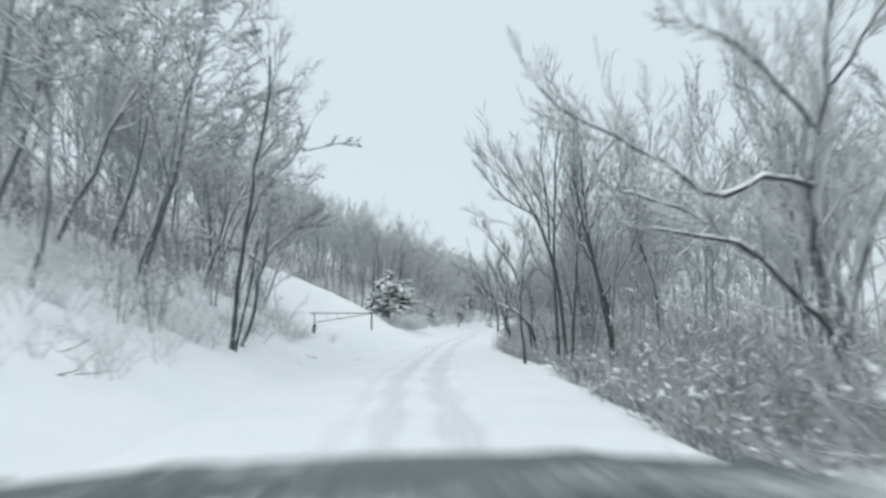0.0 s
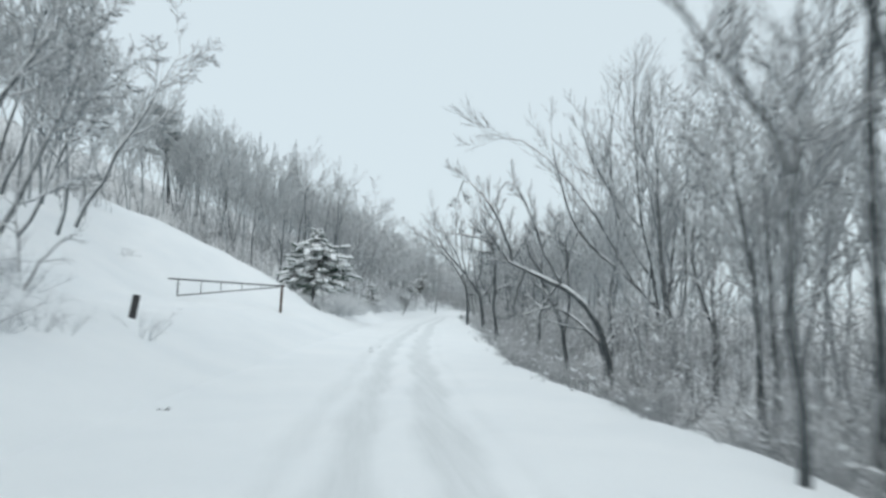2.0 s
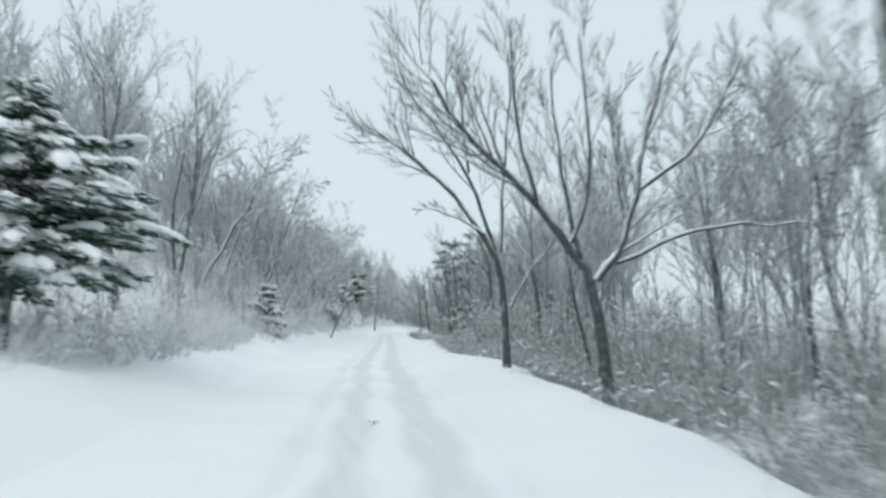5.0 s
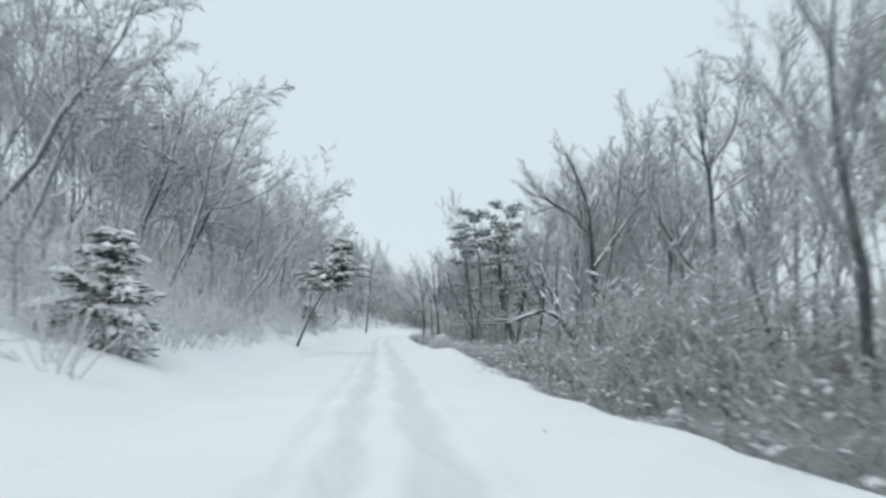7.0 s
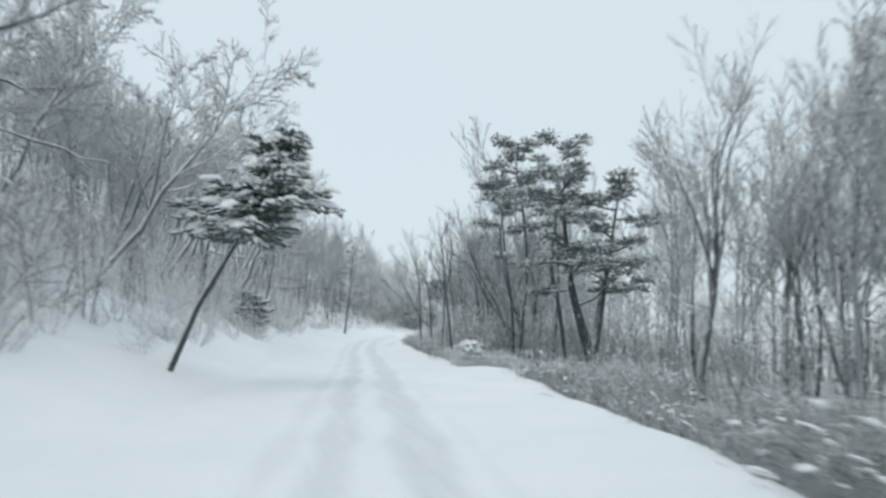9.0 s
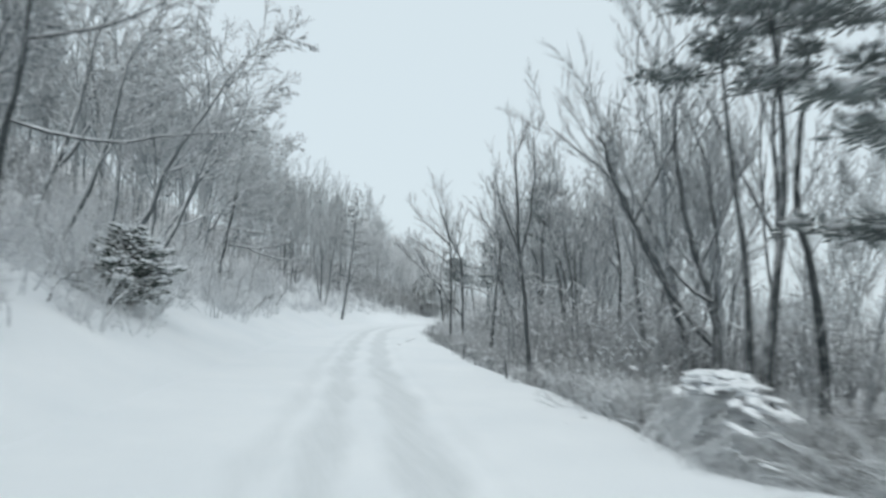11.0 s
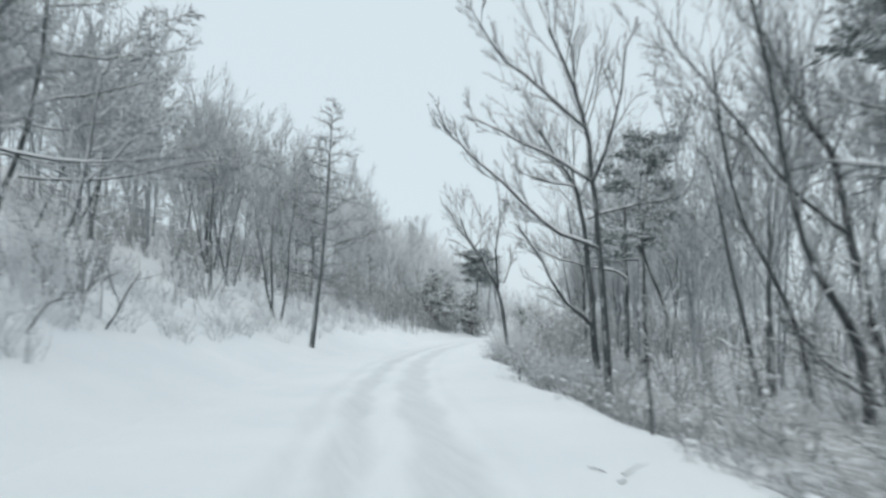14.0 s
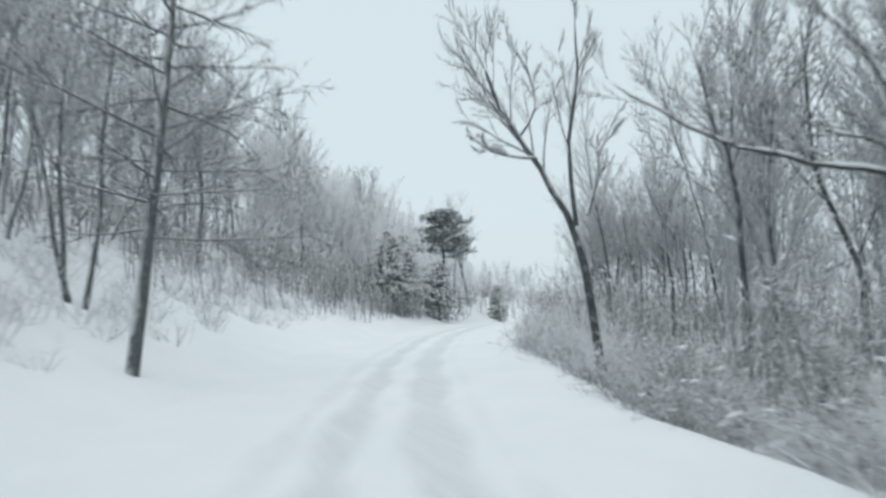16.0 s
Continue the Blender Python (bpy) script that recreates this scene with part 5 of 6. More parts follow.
hero(546, 1.58, 115.45, [
    (0.160, ((0.00, -0.15, 0.00), (0.36, 1.07, 0.03), (1.20, 3.02, 0.06), (1.99, 4.75, 0.09), (2.72, 7.00, 0.12), (3.17, 8.09, 0.15), (3.67, 9.96, 0.18))),
    (0.070, ((1.34, 3.23, 0.00), (2.15, 3.28, 0.00), (2.92, 2.92, 0.01), (3.47, 2.64, 0.01), (4.74, 2.82, 0.02))),
    (0.070, ((1.69, 4.00, -0.00), (2.76, 4.07, -0.05), (3.92, 4.45, -0.10), (5.29, 5.23, -0.14), (6.21, 6.13, -0.19))),
    (0.060, ((1.33, 3.41, 0.00), (0.20, 3.66, 0.15), (-1.02, 3.68, 0.31), (-2.57, 3.47, 0.46))),
    (0.060, ((1.03, 2.36, -0.00), (2.14, 1.92, -0.18), (3.52, 1.62, -0.37), (5.03, 1.09, -0.55), (5.88, 0.84, -0.73))),
    (0.050, ((2.07, 4.88, -0.00), (3.78, 5.22, -0.14), (5.46, 6.35, -0.28))),
    (0.050, ((2.29, 5.66, 0.00), (1.96, 7.00, 0.33), (1.34, 8.35, 0.67)))],
    "leaning leafless tree with snow-lined branches", turn=-0.272, first=0.4, mats=(BARK, TWIG))
hero(547, 7.27, 136.79, [
    (0.150, ((0.00, -0.15, 0.00), (0.09, 1.90, 0.03), (0.42, 4.21, 0.06), (0.50, 6.38, 0.09), (0.51, 8.41, 0.12))),
    (0.060, ((0.35, 2.96, 0.00), (2.38, 2.41, 0.01), (4.43, 2.91, 0.03), (6.17, 2.88, 0.04))),
    (0.060, ((0.53, 4.93, 0.00), (2.52, 5.35, 0.03), (4.73, 6.51, 0.07)))],
    "leafless tree with a long snow-topped lower branch", turn=-0.275, first=0.5, mats=(BARK, TWIG))
hero(548, 10.38, 172.93, [
    (0.160, ((0.00, -0.15, 0.00), (0.69, 2.09, 0.03), (1.03, 3.41, 0.06), (1.44, 6.36, 0.09), (1.29, 10.20, 0.12), (1.32, 13.00, 0.15))),
    (0.070, ((0.84, 1.56, -0.00), (3.19, 1.28, -0.34), (5.51, 1.58, -0.68), (8.11, 1.91, -1.03))),
    (0.060, ((1.32, 3.94, -0.00), (3.09, 4.19, -0.06), (5.70, 4.71, -0.12))),
    (0.060, ((1.16, 3.41, 0.00), (-0.55, 3.68, 0.06), (-1.61, 3.96, 0.11))),
    (0.070, ((1.81, 5.60, -0.00), (3.06, 5.27, -0.34), (4.64, 5.18, -0.67), (6.47, 5.25, -1.01))),
    (0.070, ((-0.76, 2.49, 0.00), (0.68, 2.22, 0.08), (2.13, 1.92, 0.16), (3.68, 2.20, 0.24), (6.26, 2.84, 0.32))),
    (0.060, ((-0.92, 3.69, 0.00), (0.50, 3.47, 0.09), (1.83, 3.01, 0.19), (3.12, 3.34, 0.28), (4.15, 3.71, 0.37))),
    (0.050, ((1.54, 7.17, -0.00), (3.00, 7.03, -0.31), (4.58, 7.21, -0.62))),
    (0.050, ((1.41, 8.54, 0.00), (2.93, 9.08, 0.09), (4.79, 9.21, 0.18))),
    (0.050, ((1.42, 10.20, -0.00), (2.88, 10.74, -0.02), (3.38, 11.58, -0.05)))],
    "leafless tree with level snow-lined branches", turn=-0.277, first=0.4, mats=(BARK, TWIG))
hero(549, 13.18, 157.72, [
    (0.060, ((0.00, -0.15, 0.00), (0.42, 0.44, 0.03), (1.10, 0.77, 0.06)))],
    "slim leafless sapling leaning on the bank", turn=-0.283, first=0.6, density=0.3)
hero(550, 34.23, 175.44, [
    (0.170, ((0.00, -0.15, 0.00), (0.09, 1.99, 0.03), (0.15, 4.05, 0.06), (0.16, 6.16, 0.09), (0.23, 8.11, 0.12))),
    (0.100, ((0.16, 3.89, 0.00), (-0.33, 4.35, 0.13), (-1.24, 4.41, 0.25), (-2.24, 4.74, 0.38), (-3.05, 4.99, 0.50), (-4.05, 5.56, 0.63), (-5.25, 6.46, 0.75))),
    (0.070, ((0.16, 4.78, -0.00), (-0.28, 5.85, -0.10), (-0.84, 6.68, -0.21), (-1.44, 7.08, -0.31), (-1.82, 7.52, -0.41))),
    (0.060, ((0.17, 4.25, 0.00), (-0.37, 4.90, 0.14), (-1.18, 5.09, 0.29), (-1.97, 5.59, 0.43)))],
    "leafless tree with a long snowy arm reaching the road", turn=-0.377, first=0.6)
hero(551, -0.05, 112.24, [
    (0.170, ((0.00, -0.15, 0.00), (0.28, 1.75, 0.03), (0.80, 3.16, 0.06), (1.54, 5.26, 0.09), (1.96, 6.84, 0.12), (2.24, 8.24, 0.15))),
    (0.080, ((1.49, 5.10, 0.00), (0.76, 5.72, 0.17), (-0.30, 6.16, 0.33), (-1.60, 6.44, 0.50))),
    (0.080, ((0.76, 5.78, -0.00), (1.81, 5.12, -0.33), (2.64, 4.63, -0.67), (3.12, 4.48, -1.00), (4.14, 4.44, -1.34))),
    (0.070, ((0.87, 3.28, -0.00), (1.88, 4.07, -0.31), (2.48, 4.26, -0.62), (3.40, 4.34, -0.92))),
    (0.060, ((1.87, 6.47, 0.00), (0.89, 7.36, 0.12), (-0.16, 7.24, 0.25)))],
    "leafless tree with arching snow-laden limbs above the hollow", turn=-0.272, first=0.5, mats=(BARK, TWIG))
hero(552, 11.20, 161.10, [
    (0.160, ((0.00, -0.15, 0.00), (0.12, 1.11, 0.03), (0.30, 2.37, 0.06), (0.52, 4.04, 0.09), (0.69, 5.74, 0.12), (0.76, 6.82, 0.15))),
    (0.080, ((0.27, 2.12, 0.00), (0.84, 2.28, 0.32), (1.43, 2.07, 0.65), (2.04, 1.83, 0.97), (3.24, 1.47, 1.30), (4.37, 1.57, 1.62), (5.68, 1.72, 1.95))),
    (0.070, ((1.50, 2.05, -0.00), (2.03, 1.96, -0.17), (3.22, 2.16, -0.35), (3.97, 2.31, -0.52), (4.57, 2.49, -0.70))),
    (0.070, ((0.38, 3.13, -0.00), (1.07, 3.19, -0.03), (1.96, 2.92, -0.06), (2.58, 2.97, -0.09))),
    (0.060, ((0.52, 4.04, 0.00), (1.39, 4.28, 0.06), (2.29, 4.01, 0.13), (3.16, 4.12, 0.19)))],
    "leafless tree with long drooping snow-laden limbs on the bank", turn=-0.283, first=0.6, mats=(BARK, TWIG))


# ---- evergreens ----


def spruce(seed, tall, wide, label, name="conifer", bare=0.12, snow=0.42, line=None, thick=None, tiers=0, pads=0.0, fine=1.0, dome=False):
    """An evergreen with layered boughs of needle sprays, snow lying along each bough; pads: how many carry thick cushions of it."""
    rng = np.random.default_rng(seed)
    trunk, green, white = Limbs(), Limbs(), Limbs()
    boughs = []
    stem = wander(rng, (0, 0, -0.2), (0.02, 0, 1), tall, 6, 0.015, 0.05)
    if line:
        stem = np.array([(a, 0.03 * i, z) for i, (a, z) in enumerate(line)], dtype=float)
    trunk.tube(stem, np.linspace(thick or 0.02 * tall, 0.012, len(stem)), 7)
    levels = tiers or int(tall * (4.6 if dome else 2.7))
    for k in range(levels):
        f = bare + (1 - bare) * k / levels
        g = (f - bare) / (1 - bare)
        reach = wide * (1 - g) ** 0.7 * min(1.0, 0.75 + g) * rng.uniform(0.6, 1.2) + 0.15
        count = 7 if f < 0.8 else 5
        if tiers:  # broad level tiers below a narrow spire
            reach = wide * float(np.interp(g, (0, 0.12, 0.6, 0.72, 0.8, 1), (0.8, 1.0, 0.85, 0.5, 0.24, 0.06))) * rng.uniform(0.8, 1.1)
            count = 11 if g < 0.72 else 6
        if dome:  # a low rounded bush
            reach, count = wide * math.sqrt(1 - 0.9 * g * g) * rng.uniform(0.75, 1.1), 11 if g < 0.7 else 7
        for b in range(count):
            a = b * 6.283 / count + k * 1.1 + rng.uniform(-0.5, 0.5)
            p, _ = along(stem, min(0.99, f + rng.uniform(-0.03, 0.03) * (0.5 if tiers else 1)))
            rise = rng.uniform(-0.02, 0.12) if tiers else rng.uniform(0.0, 0.25) + 0.35 * dome
            ln = reach * (1.06 if tiers and math.cos(a + 0.4) > 0.3 else 1.0) * (rng.uniform(0.6, 1.12) if tiers else rng.uniform(0.5, 1.25))
            bough = wander(rng, p, (math.cos(a), math.sin(a), rise), ln, 4, 0.09, -0.07 if tiers else -0.05)
            boughs.append(Limbs())
            boughs[-1].tube(bough, np.linspace(0.028, 0.006, 5), 3)
            n = max(8, int(reach * (34 if tiers else 30) * fine))
            for i in range(n):
                q, h = along(bough, 0.12 + 0.88 * (i + rng.uniform()) / n)
                side = np.cross(h, (0, 0, 1)) * rng.uniform(-1, 1)
                ax = unit(h + side * 1.2 + (0, 0, rng.uniform(-0.35, 0.1))) * rng.uniform(0.10, 0.22)
                mid = q + side * (0.34 if tiers else 0.24) + (0, 0, rng.uniform(-0.14, 0.02) * (0.7 if tiers else 1))
                green.lens(mid, ax, rng.uniform(0.035, 0.075), rng, 0.7)
                if rng.uniform() < snow * 0.45:
                    white.lens(mid + (0, 0, 0.05), ax * 0.95, rng.uniform(0.06, 0.12), rng, 0.5)
            for c in range(int(round(pads * (1 + ln * 1.5) * rng.uniform(0.6, 1.4)))):
                q, h = along(bough, rng.uniform(0.35, 1.0))
                side = unit(np.cross(h, (0, 0, 1.0))) * rng.normal(0, 0.12)
                big = rng.uniform(0.7, 1.3) * min(1.0, 0.4 + 0.3 * ln) * (0.62 if dome else 1.0)
                pillow(white, rng, q + side + (0, 0, 0.05), h + side + (0, 0, -0.1), 0.30 * big, 0.15 * big, 0.10 * big)
    ob = new(name)
    trunk.build("trunk", BARK, ob)
    for bough in boughs:
        bough.build("bough", BARK, ob)
    tagged(green.build("foliage", LADEN_NEEDLE if snow > 0.7 else NEEDLE, ob, False), kind="stuff")
    tagged(white.build("snow_load", SNOW_LOAD, ob), "white snow lying on the boughs", kind="stuff")
    return tagged(ob, label, "tree", "evergreens")


def pine(seed, tall, clumps, label, stems=None, radius=0.16, name="pine_tree", top=0.45, tuft=1.0, needles=PINE, reach=0.30):
    """A pine with crooked bare stems and flat pads of needle tufts on spreading upper limbs."""
    rng = np.random.default_rng(seed)
    trunk, arms, green, white = Limbs(), [], Limbs(), Limbs()
    stems = [[(a, 0.04 * i, z) for i, (a, z) in enumerate(s)] for s in stems] if stems else [wander(rng, (0, 0, -0.2), (0.05, 0, 1), tall, 7, 0.07, 0.06)]
    for n, stem in enumerate(stems):
        stem = np.array(stem, dtype=float)
        r = radius * (1.0 if n == 0 else 0.8)
        stem = np.array([along(stem, f)[0] for f in np.linspace(0, 1, 12)])
        trunk.tube(stem, r * np.linspace(1.15, 0.22, 12), 9)
        for k in range(clumps):
            f = top + (1 - top) * (k + rng.uniform()) / clumps
            p, h = along(stem, min(f, 0.98))
            a = k * 2.4 + rng.uniform(-0.4, 0.4)
            arm = wander(rng, p, (math.cos(a), math.sin(a), 0.18), tall * reach * (1.15 - 0.75 * f) * rng.uniform(0.6, 1.3), 4, 0.14, 0.03)
            arms.append(Limbs())
            arms[-1].tube(arm, np.linspace(r * 0.32, 0.012, 5), 5)
            for g in range(4):
                q, hd = along(arm, 0.40 + 0.60 * g / 3.2)
                q = q + rng.normal(0, 0.12, 3)
                wide = rng.uniform(0.45, 0.8) * tuft
                for _ in range(64):
                    out = unit(rng.normal(0, 1, 3) * (1, 1, 0.4) + (0, 0, 0.3))
                    spot = q + out * (1, 1, 0.5) * wide * rng.uniform(0.1, 1.0)
                    green.lens(spot, out * rng.uniform(0.08, 0.16) * tuft, rng.uniform(0.03, 0.055) * tuft, rng, 0.8)
                for _ in range(9):
                    a2 = rng.uniform(0, 6.28)
                    white.lens(q + (math.cos(a2) * wide * 0.5, math.sin(a2) * wide * 0.5, 0.16 * wide + 0.05), (math.cos(a2) * 0.2, math.sin(a2) * 0.2, 0.03), rng.uniform(0.06, 0.13), rng, 0.4)
    ob = new(name)
    trunk.build("trunk", BARK, ob)
    for arm in arms:
        arm.build("limb", BARK, ob)
    tagged(green.build("foliage", needles, ob, False), kind="stuff")
    tagged(white.build("snow_load", SNOW_LOAD, ob), "white snow lying on the needle pads", kind="stuff")
    return tagged(ob, label, "tree", "evergreens")


def stand(ob, x, y, turn=0.0, sink=0.0):
    ob.matrix_world = Matrix.Translation((x, y, float(height(x, y)) - sink)) @ Matrix.Rotation(turn, 4, "Z")
    return ob


stand(spruce(601, 6.3, 3.0, "dark green conifer with snow-laden boughs beside the side track", bare=0.31, snow=0.5, tiers=13, pads=0.85), -2.35, 70.3, 0.4)
stand(spruce(602, 2.3, 1.35, "small bushy snow-capped conifer on the bank", bare=0.14, snow=0.72, pads=1.5, dome=True), 9.8, 139.9, 1.0)
stand(spruce(603, 3.3, 1.5, "snow-covered small conifer in the brush", bare=0.08, snow=0.8, pads=0.6), 2.7, 93.8, 2.0)
stand(spruce(611, 6.3, 1.9, "leaning young pine with a snow-laden bushy top on the bank", "pine_tree", 0.54, 0.75,
             ((0, -0.2), (0.65, 1.5), (1.25, 2.6), (1.75, 3.5), (2.4, 4.7), (2.9, 6.0)), 0.09, pads=0.3), 7.9, 116.0, -0.27)
stand(pine(612, 11.0, 8, "dark green pine with two slim stems and tufted crown", (((0, -0.2), (0.08, 1.35), (0.33, 3.4), (0.5, 5.5), (0.35, 7.9), (0.03, 10.0), (-0.1, 11.5)),
           ((-0.3, 0.0), (-0.27, 2.0), (-0.33, 3.5), (-0.6, 5.4), (-0.8, 7.7), (-0.95, 9.7))), 0.10, top=0.70), 23.0, 130.5, -0.275)
stand(pine(613, 12.0, 13, "dark green pine with crooked stem and tufted crown", (((0, -0.2), (0, 1.26), (-0.28, 3.75), (-0.67, 5.0), (-0.47, 7.4), (-0.1, 10.1), (0.15, 12.5)),), 0.12, top=0.68), 26.5, 132.5, -0.275)
stand(pine(614, 11.0, 12, "tall dark pine forked low into two thick stems", (((0, -0.3), (-0.09, 0.9), (-0.43, 2.0), (-0.72, 3.15), (-1.0, 4.55), (-1.1, 6.0), (-1.2, 7.7), (-1.3, 9.6)),
           ((-0.03, 0.8), (0.27, 2.0), (0.5, 3.7), (0.8, 4.9), (1.1, 6.7), (1.45, 8.6))), 0.24, top=0.42, tuft=1.25, reach=0.40), 25.0, 126.5, -0.275)
stand(pine(615, 10.5, 14, "tall pine standing among bare trees", top=0.6), 32.0, 157.5, 0.3)
stand(pine(616, 9.5, 14, "tall pine standing among bare trees", top=0.45), 31.5, 170.0, 1.7)
# this pine's needles carry the distance haze in their colour
stand(pine(617, 9.8, 17, "broad grey-green pine beyond the bend", top=0.55, tuft=1.8, needles=HAZED_PINE, reach=0.42), 45.2, 227.5, 0.0)
stand(spruce(622, 5.6, 2.6, fine=0.6, label="pale snow-covered conifer with level boughs beyond the bend", bare=0.1, snow=0.9), 43.6, 223.5, 0.9)
stand(spruce(619, 6.4, 2.7, fine=0.6, label="pale snow-covered conifer with level boughs beyond the bend", bare=0.15, snow=0.9), 36.5, 216.0, 0.5)
stand(spruce(620, 4.2, 1.2, "small dark conifer far along the road", bare=0.1), 54.0, 233.0, 1.5)
stand(spruce(621, 7.0, 2.6, fine=0.6, label="pale snow-covered conifer with level boughs beyond the bend", bare=0.2, snow=0.9), 39.8, 221.0, 2.5)
stand(pine(618, 11.3, 15, "broad grey-green pine standing above the hillside woods", top=0.45, tuft=1.6, needles=HAZED_PINE), -20.8, 102.5, 0.6)

# the straight larch at the left edge of the bend
rng_larch = np.random.default_rng(31)
larch_trunk, larch_crown = Limbs(), Limbs()
larch_stem = wander(rng_larch, (0, 0, -0.2), (0.12, 0, 1), 12.5, 9, 0.012, 0.01)
larch_trunk.tube(larch_stem, np.linspace(0.135, 0.014, 10), 9)
for k in range(60):
    p, h = along(larch_stem, 0.22 + 0.77 * k / 60)
    a = k * 2.4
    arm = wander(rng_larch, p, (math.cos(a), math.sin(a), rng_larch.uniform(-0.1, 0.35)), (3.3 - 2.7 * k / 60) * rng_larch.uniform(0.6, 1.1), 3, 0.08, 0.02)
    larch_crown.tube(arm, (0.032, 0.025, 0.017, 0.008), 4)
    sprout(rng_larch, larch_crown, arm, 0.030, 3, RICH, 0.15, 1.8, 0.010)
stand(tree_thing("larch", "tall straight bare larch on the road's edge", larch_trunk, larch_crown, mats=(GREY_BARK, DARK_TWIG)), 21.1, 181.0, 0.0)


# ---- the barrier gate across the side track ----
def steel(name, dark, light):
    m, nodes, links, bsdf = material(name)
    rust = noise_node(nodes, links, 7.0, 6.0, 0.7)
    c = ramp(nodes, links, rust.outputs["Fac"], [(0.35, dark), (0.65, light)])
    links.new(c.outputs["Color"], bsdf.inputs["Base Color"])
    bsdf.inputs["Roughness"].default_value = 0.7
    return m


RUST = steel("rusty_steel", (0.045, 0.036, 0.032), (0.16, 0.105, 0.075))
DARK_STEEL = steel("dark_steel", (0.02, 0.02, 0.022), (0.06, 0.058, 0.06))


def bar(name, a, b, r, mat, parent, sides=10):
    limbs = Limbs()
    a, b = np.array(a, dtype=float), np.array(b, dtype=float)
    limbs.tube([a, a + (b - a) * 0.5, b], (r, r, r), sides, False)
    v, q, t = limbs.arrays()
    caps = []
    for start in (0, 2 * sides):
        mid = v[start:start + sides].mean(0)
        v = np.concatenate([v, mid[None]])
        caps += [(start + i, start + (i + 1) % sides, len(v) - 1) for i in range(sides)]
    return mesh_object(name, v, q, caps, mat, parent, False)


gate = new("barrier_gate")
gx, gy = -3.3, 57.3
gate_z = float(height(gx, gy))
gate.location = (gx, gy, gate_z + 0.17)
end = np.array((-4.15, -4.3, 0.0))


def on_gate(f, z):
    return tuple(end * f + (0, 0, z))


post_h = 1.18
bar("post", (0, 0, -0.4), (0.02, 0, post_h), 0.07, RUST, gate)
bar("hinge_cap", (-0.16, -0.16, post_h + 0.03), (0.10, 0.10, post_h + 0.03), 0.05, DARK_STEEL, gate)
bar("top_rail", on_gate(-0.03, post_h), on_gate(1.08, post_h + 0.02), 0.035, DARK_STEEL, gate)
bar("brace_rail", on_gate(0.04, post_h - 0.06), on_gate(1.0, post_h - 0.72), 0.028, DARK_STEEL, gate)
bar("end_bar", on_gate(1.0, post_h), on_gate(1.0, post_h - 0.74), 0.032, DARK_STEEL, gate)
for f in (0.22, 0.42, 0.62, 0.80):
    bar("strut", on_gate(f, post_h), on_gate(f, post_h - 0.06 - 0.68 * f), 0.018, DARK_STEEL, gate)
tagged(gate, "dark rust-stained steel barrier gate closed across the side track", "gate")
stub = new("gate_post")
sx, sy = -5.9, 41.2
stub.location = (sx, sy, float(height(sx, sy)))
bar("post", (0, 0, -0.4), (0.14, 0, 0.66), 0.10, DARK_STEEL, stub)
tagged(stub, "short leaning dark post standing in snow", "post")


# ---- small things on and beside the road ----
def sapling(seed, x, y, points, radius, label, turn):
    rng = np.random.default_rng(seed)
    limbs = Limbs()
    pts = np.array([(a, 0.1 * i, z) for i, (a, z) in enumerate(points)], dtype=float)
    fine = np.array([along(pts, f)[0] for f in np.linspace(0, 1, 9)])
    fine[1:-1] += rng.normal(0, 0.02, (7, 3))
    limbs.tube(fine, np.linspace(radius, radius * 0.3, 9), 6)
    sprout(rng, limbs, fine, radius, 3, RICH, 0.35, 1.0, 0.006)
    ob = limbs.build("bent_sapling", BARK)
    return stand(tagged(ob, label, "sapling", "saplings on the bank"), x, y, turn)


bank_rng = np.random.default_rng(77)
for k in range(16):
    y = float(bank_rng.uniform(128, 164)) if k < 11 else float(bank_rng.uniform(80, 120))
    d = float(bank_rng.uniform(-8.2, -5.6))
    ln = float(bank_rng.uniform(0.7, 1.5))
    sapling(700 + k, float(at(y, d)), y, ((0, -0.15), (0.35 * ln, 0.45 * ln), (0.75 * ln, 0.8 * ln), (1.1 * ln, 0.92 * ln)),
            float(bank_rng.uniform(0.015, 0.03)), "thin bare sapling bent over by snow", float(bank_rng.uniform(-0.6, 0.3)))


sapling(730, 3.48, 103.7, ((0, -0.15), (0.12, 0.6), (0.26, 1.2), (0.36, 1.8)), 0.05, "short dark leaning sapling in snowy brush", -0.27)
sapling(733, -6.4, 35.8, ((0, -0.15), (0.22, 0.5), (0.52, 1.0), (0.95, 1.35)), 0.03, "thin bare sapling leaning over the snowy bank", 0.1)
sapling(732, 14.75, 167.3, ((0, -0.15), (0.3, 0.5), (0.55, 1.1), (0.8, 1.5)), 0.04, "bent bare sapling leaning out of the snow", -0.28)


def stake(seed, x, y, tall, tip):
    ob = bar("stake", (0, 0, -0.2), (tip, 0, tall), 0.022, BARK, None, 7)
    return stand(tagged(ob, "short dark wooden stake in the snow at the road edge", "stake", "edge stakes"), x, y, 0.3 * seed)


for k, (y, tall, tip) in enumerate(((136.5, 0.40, -0.05), (143.0, 0.55, 0.03), (157.0, 0.75, -0.04), (165.5, 0.35, 0.05))):
    stake(k, float(at(y, float(brow(y)) + 0.1)), y, tall, tip)


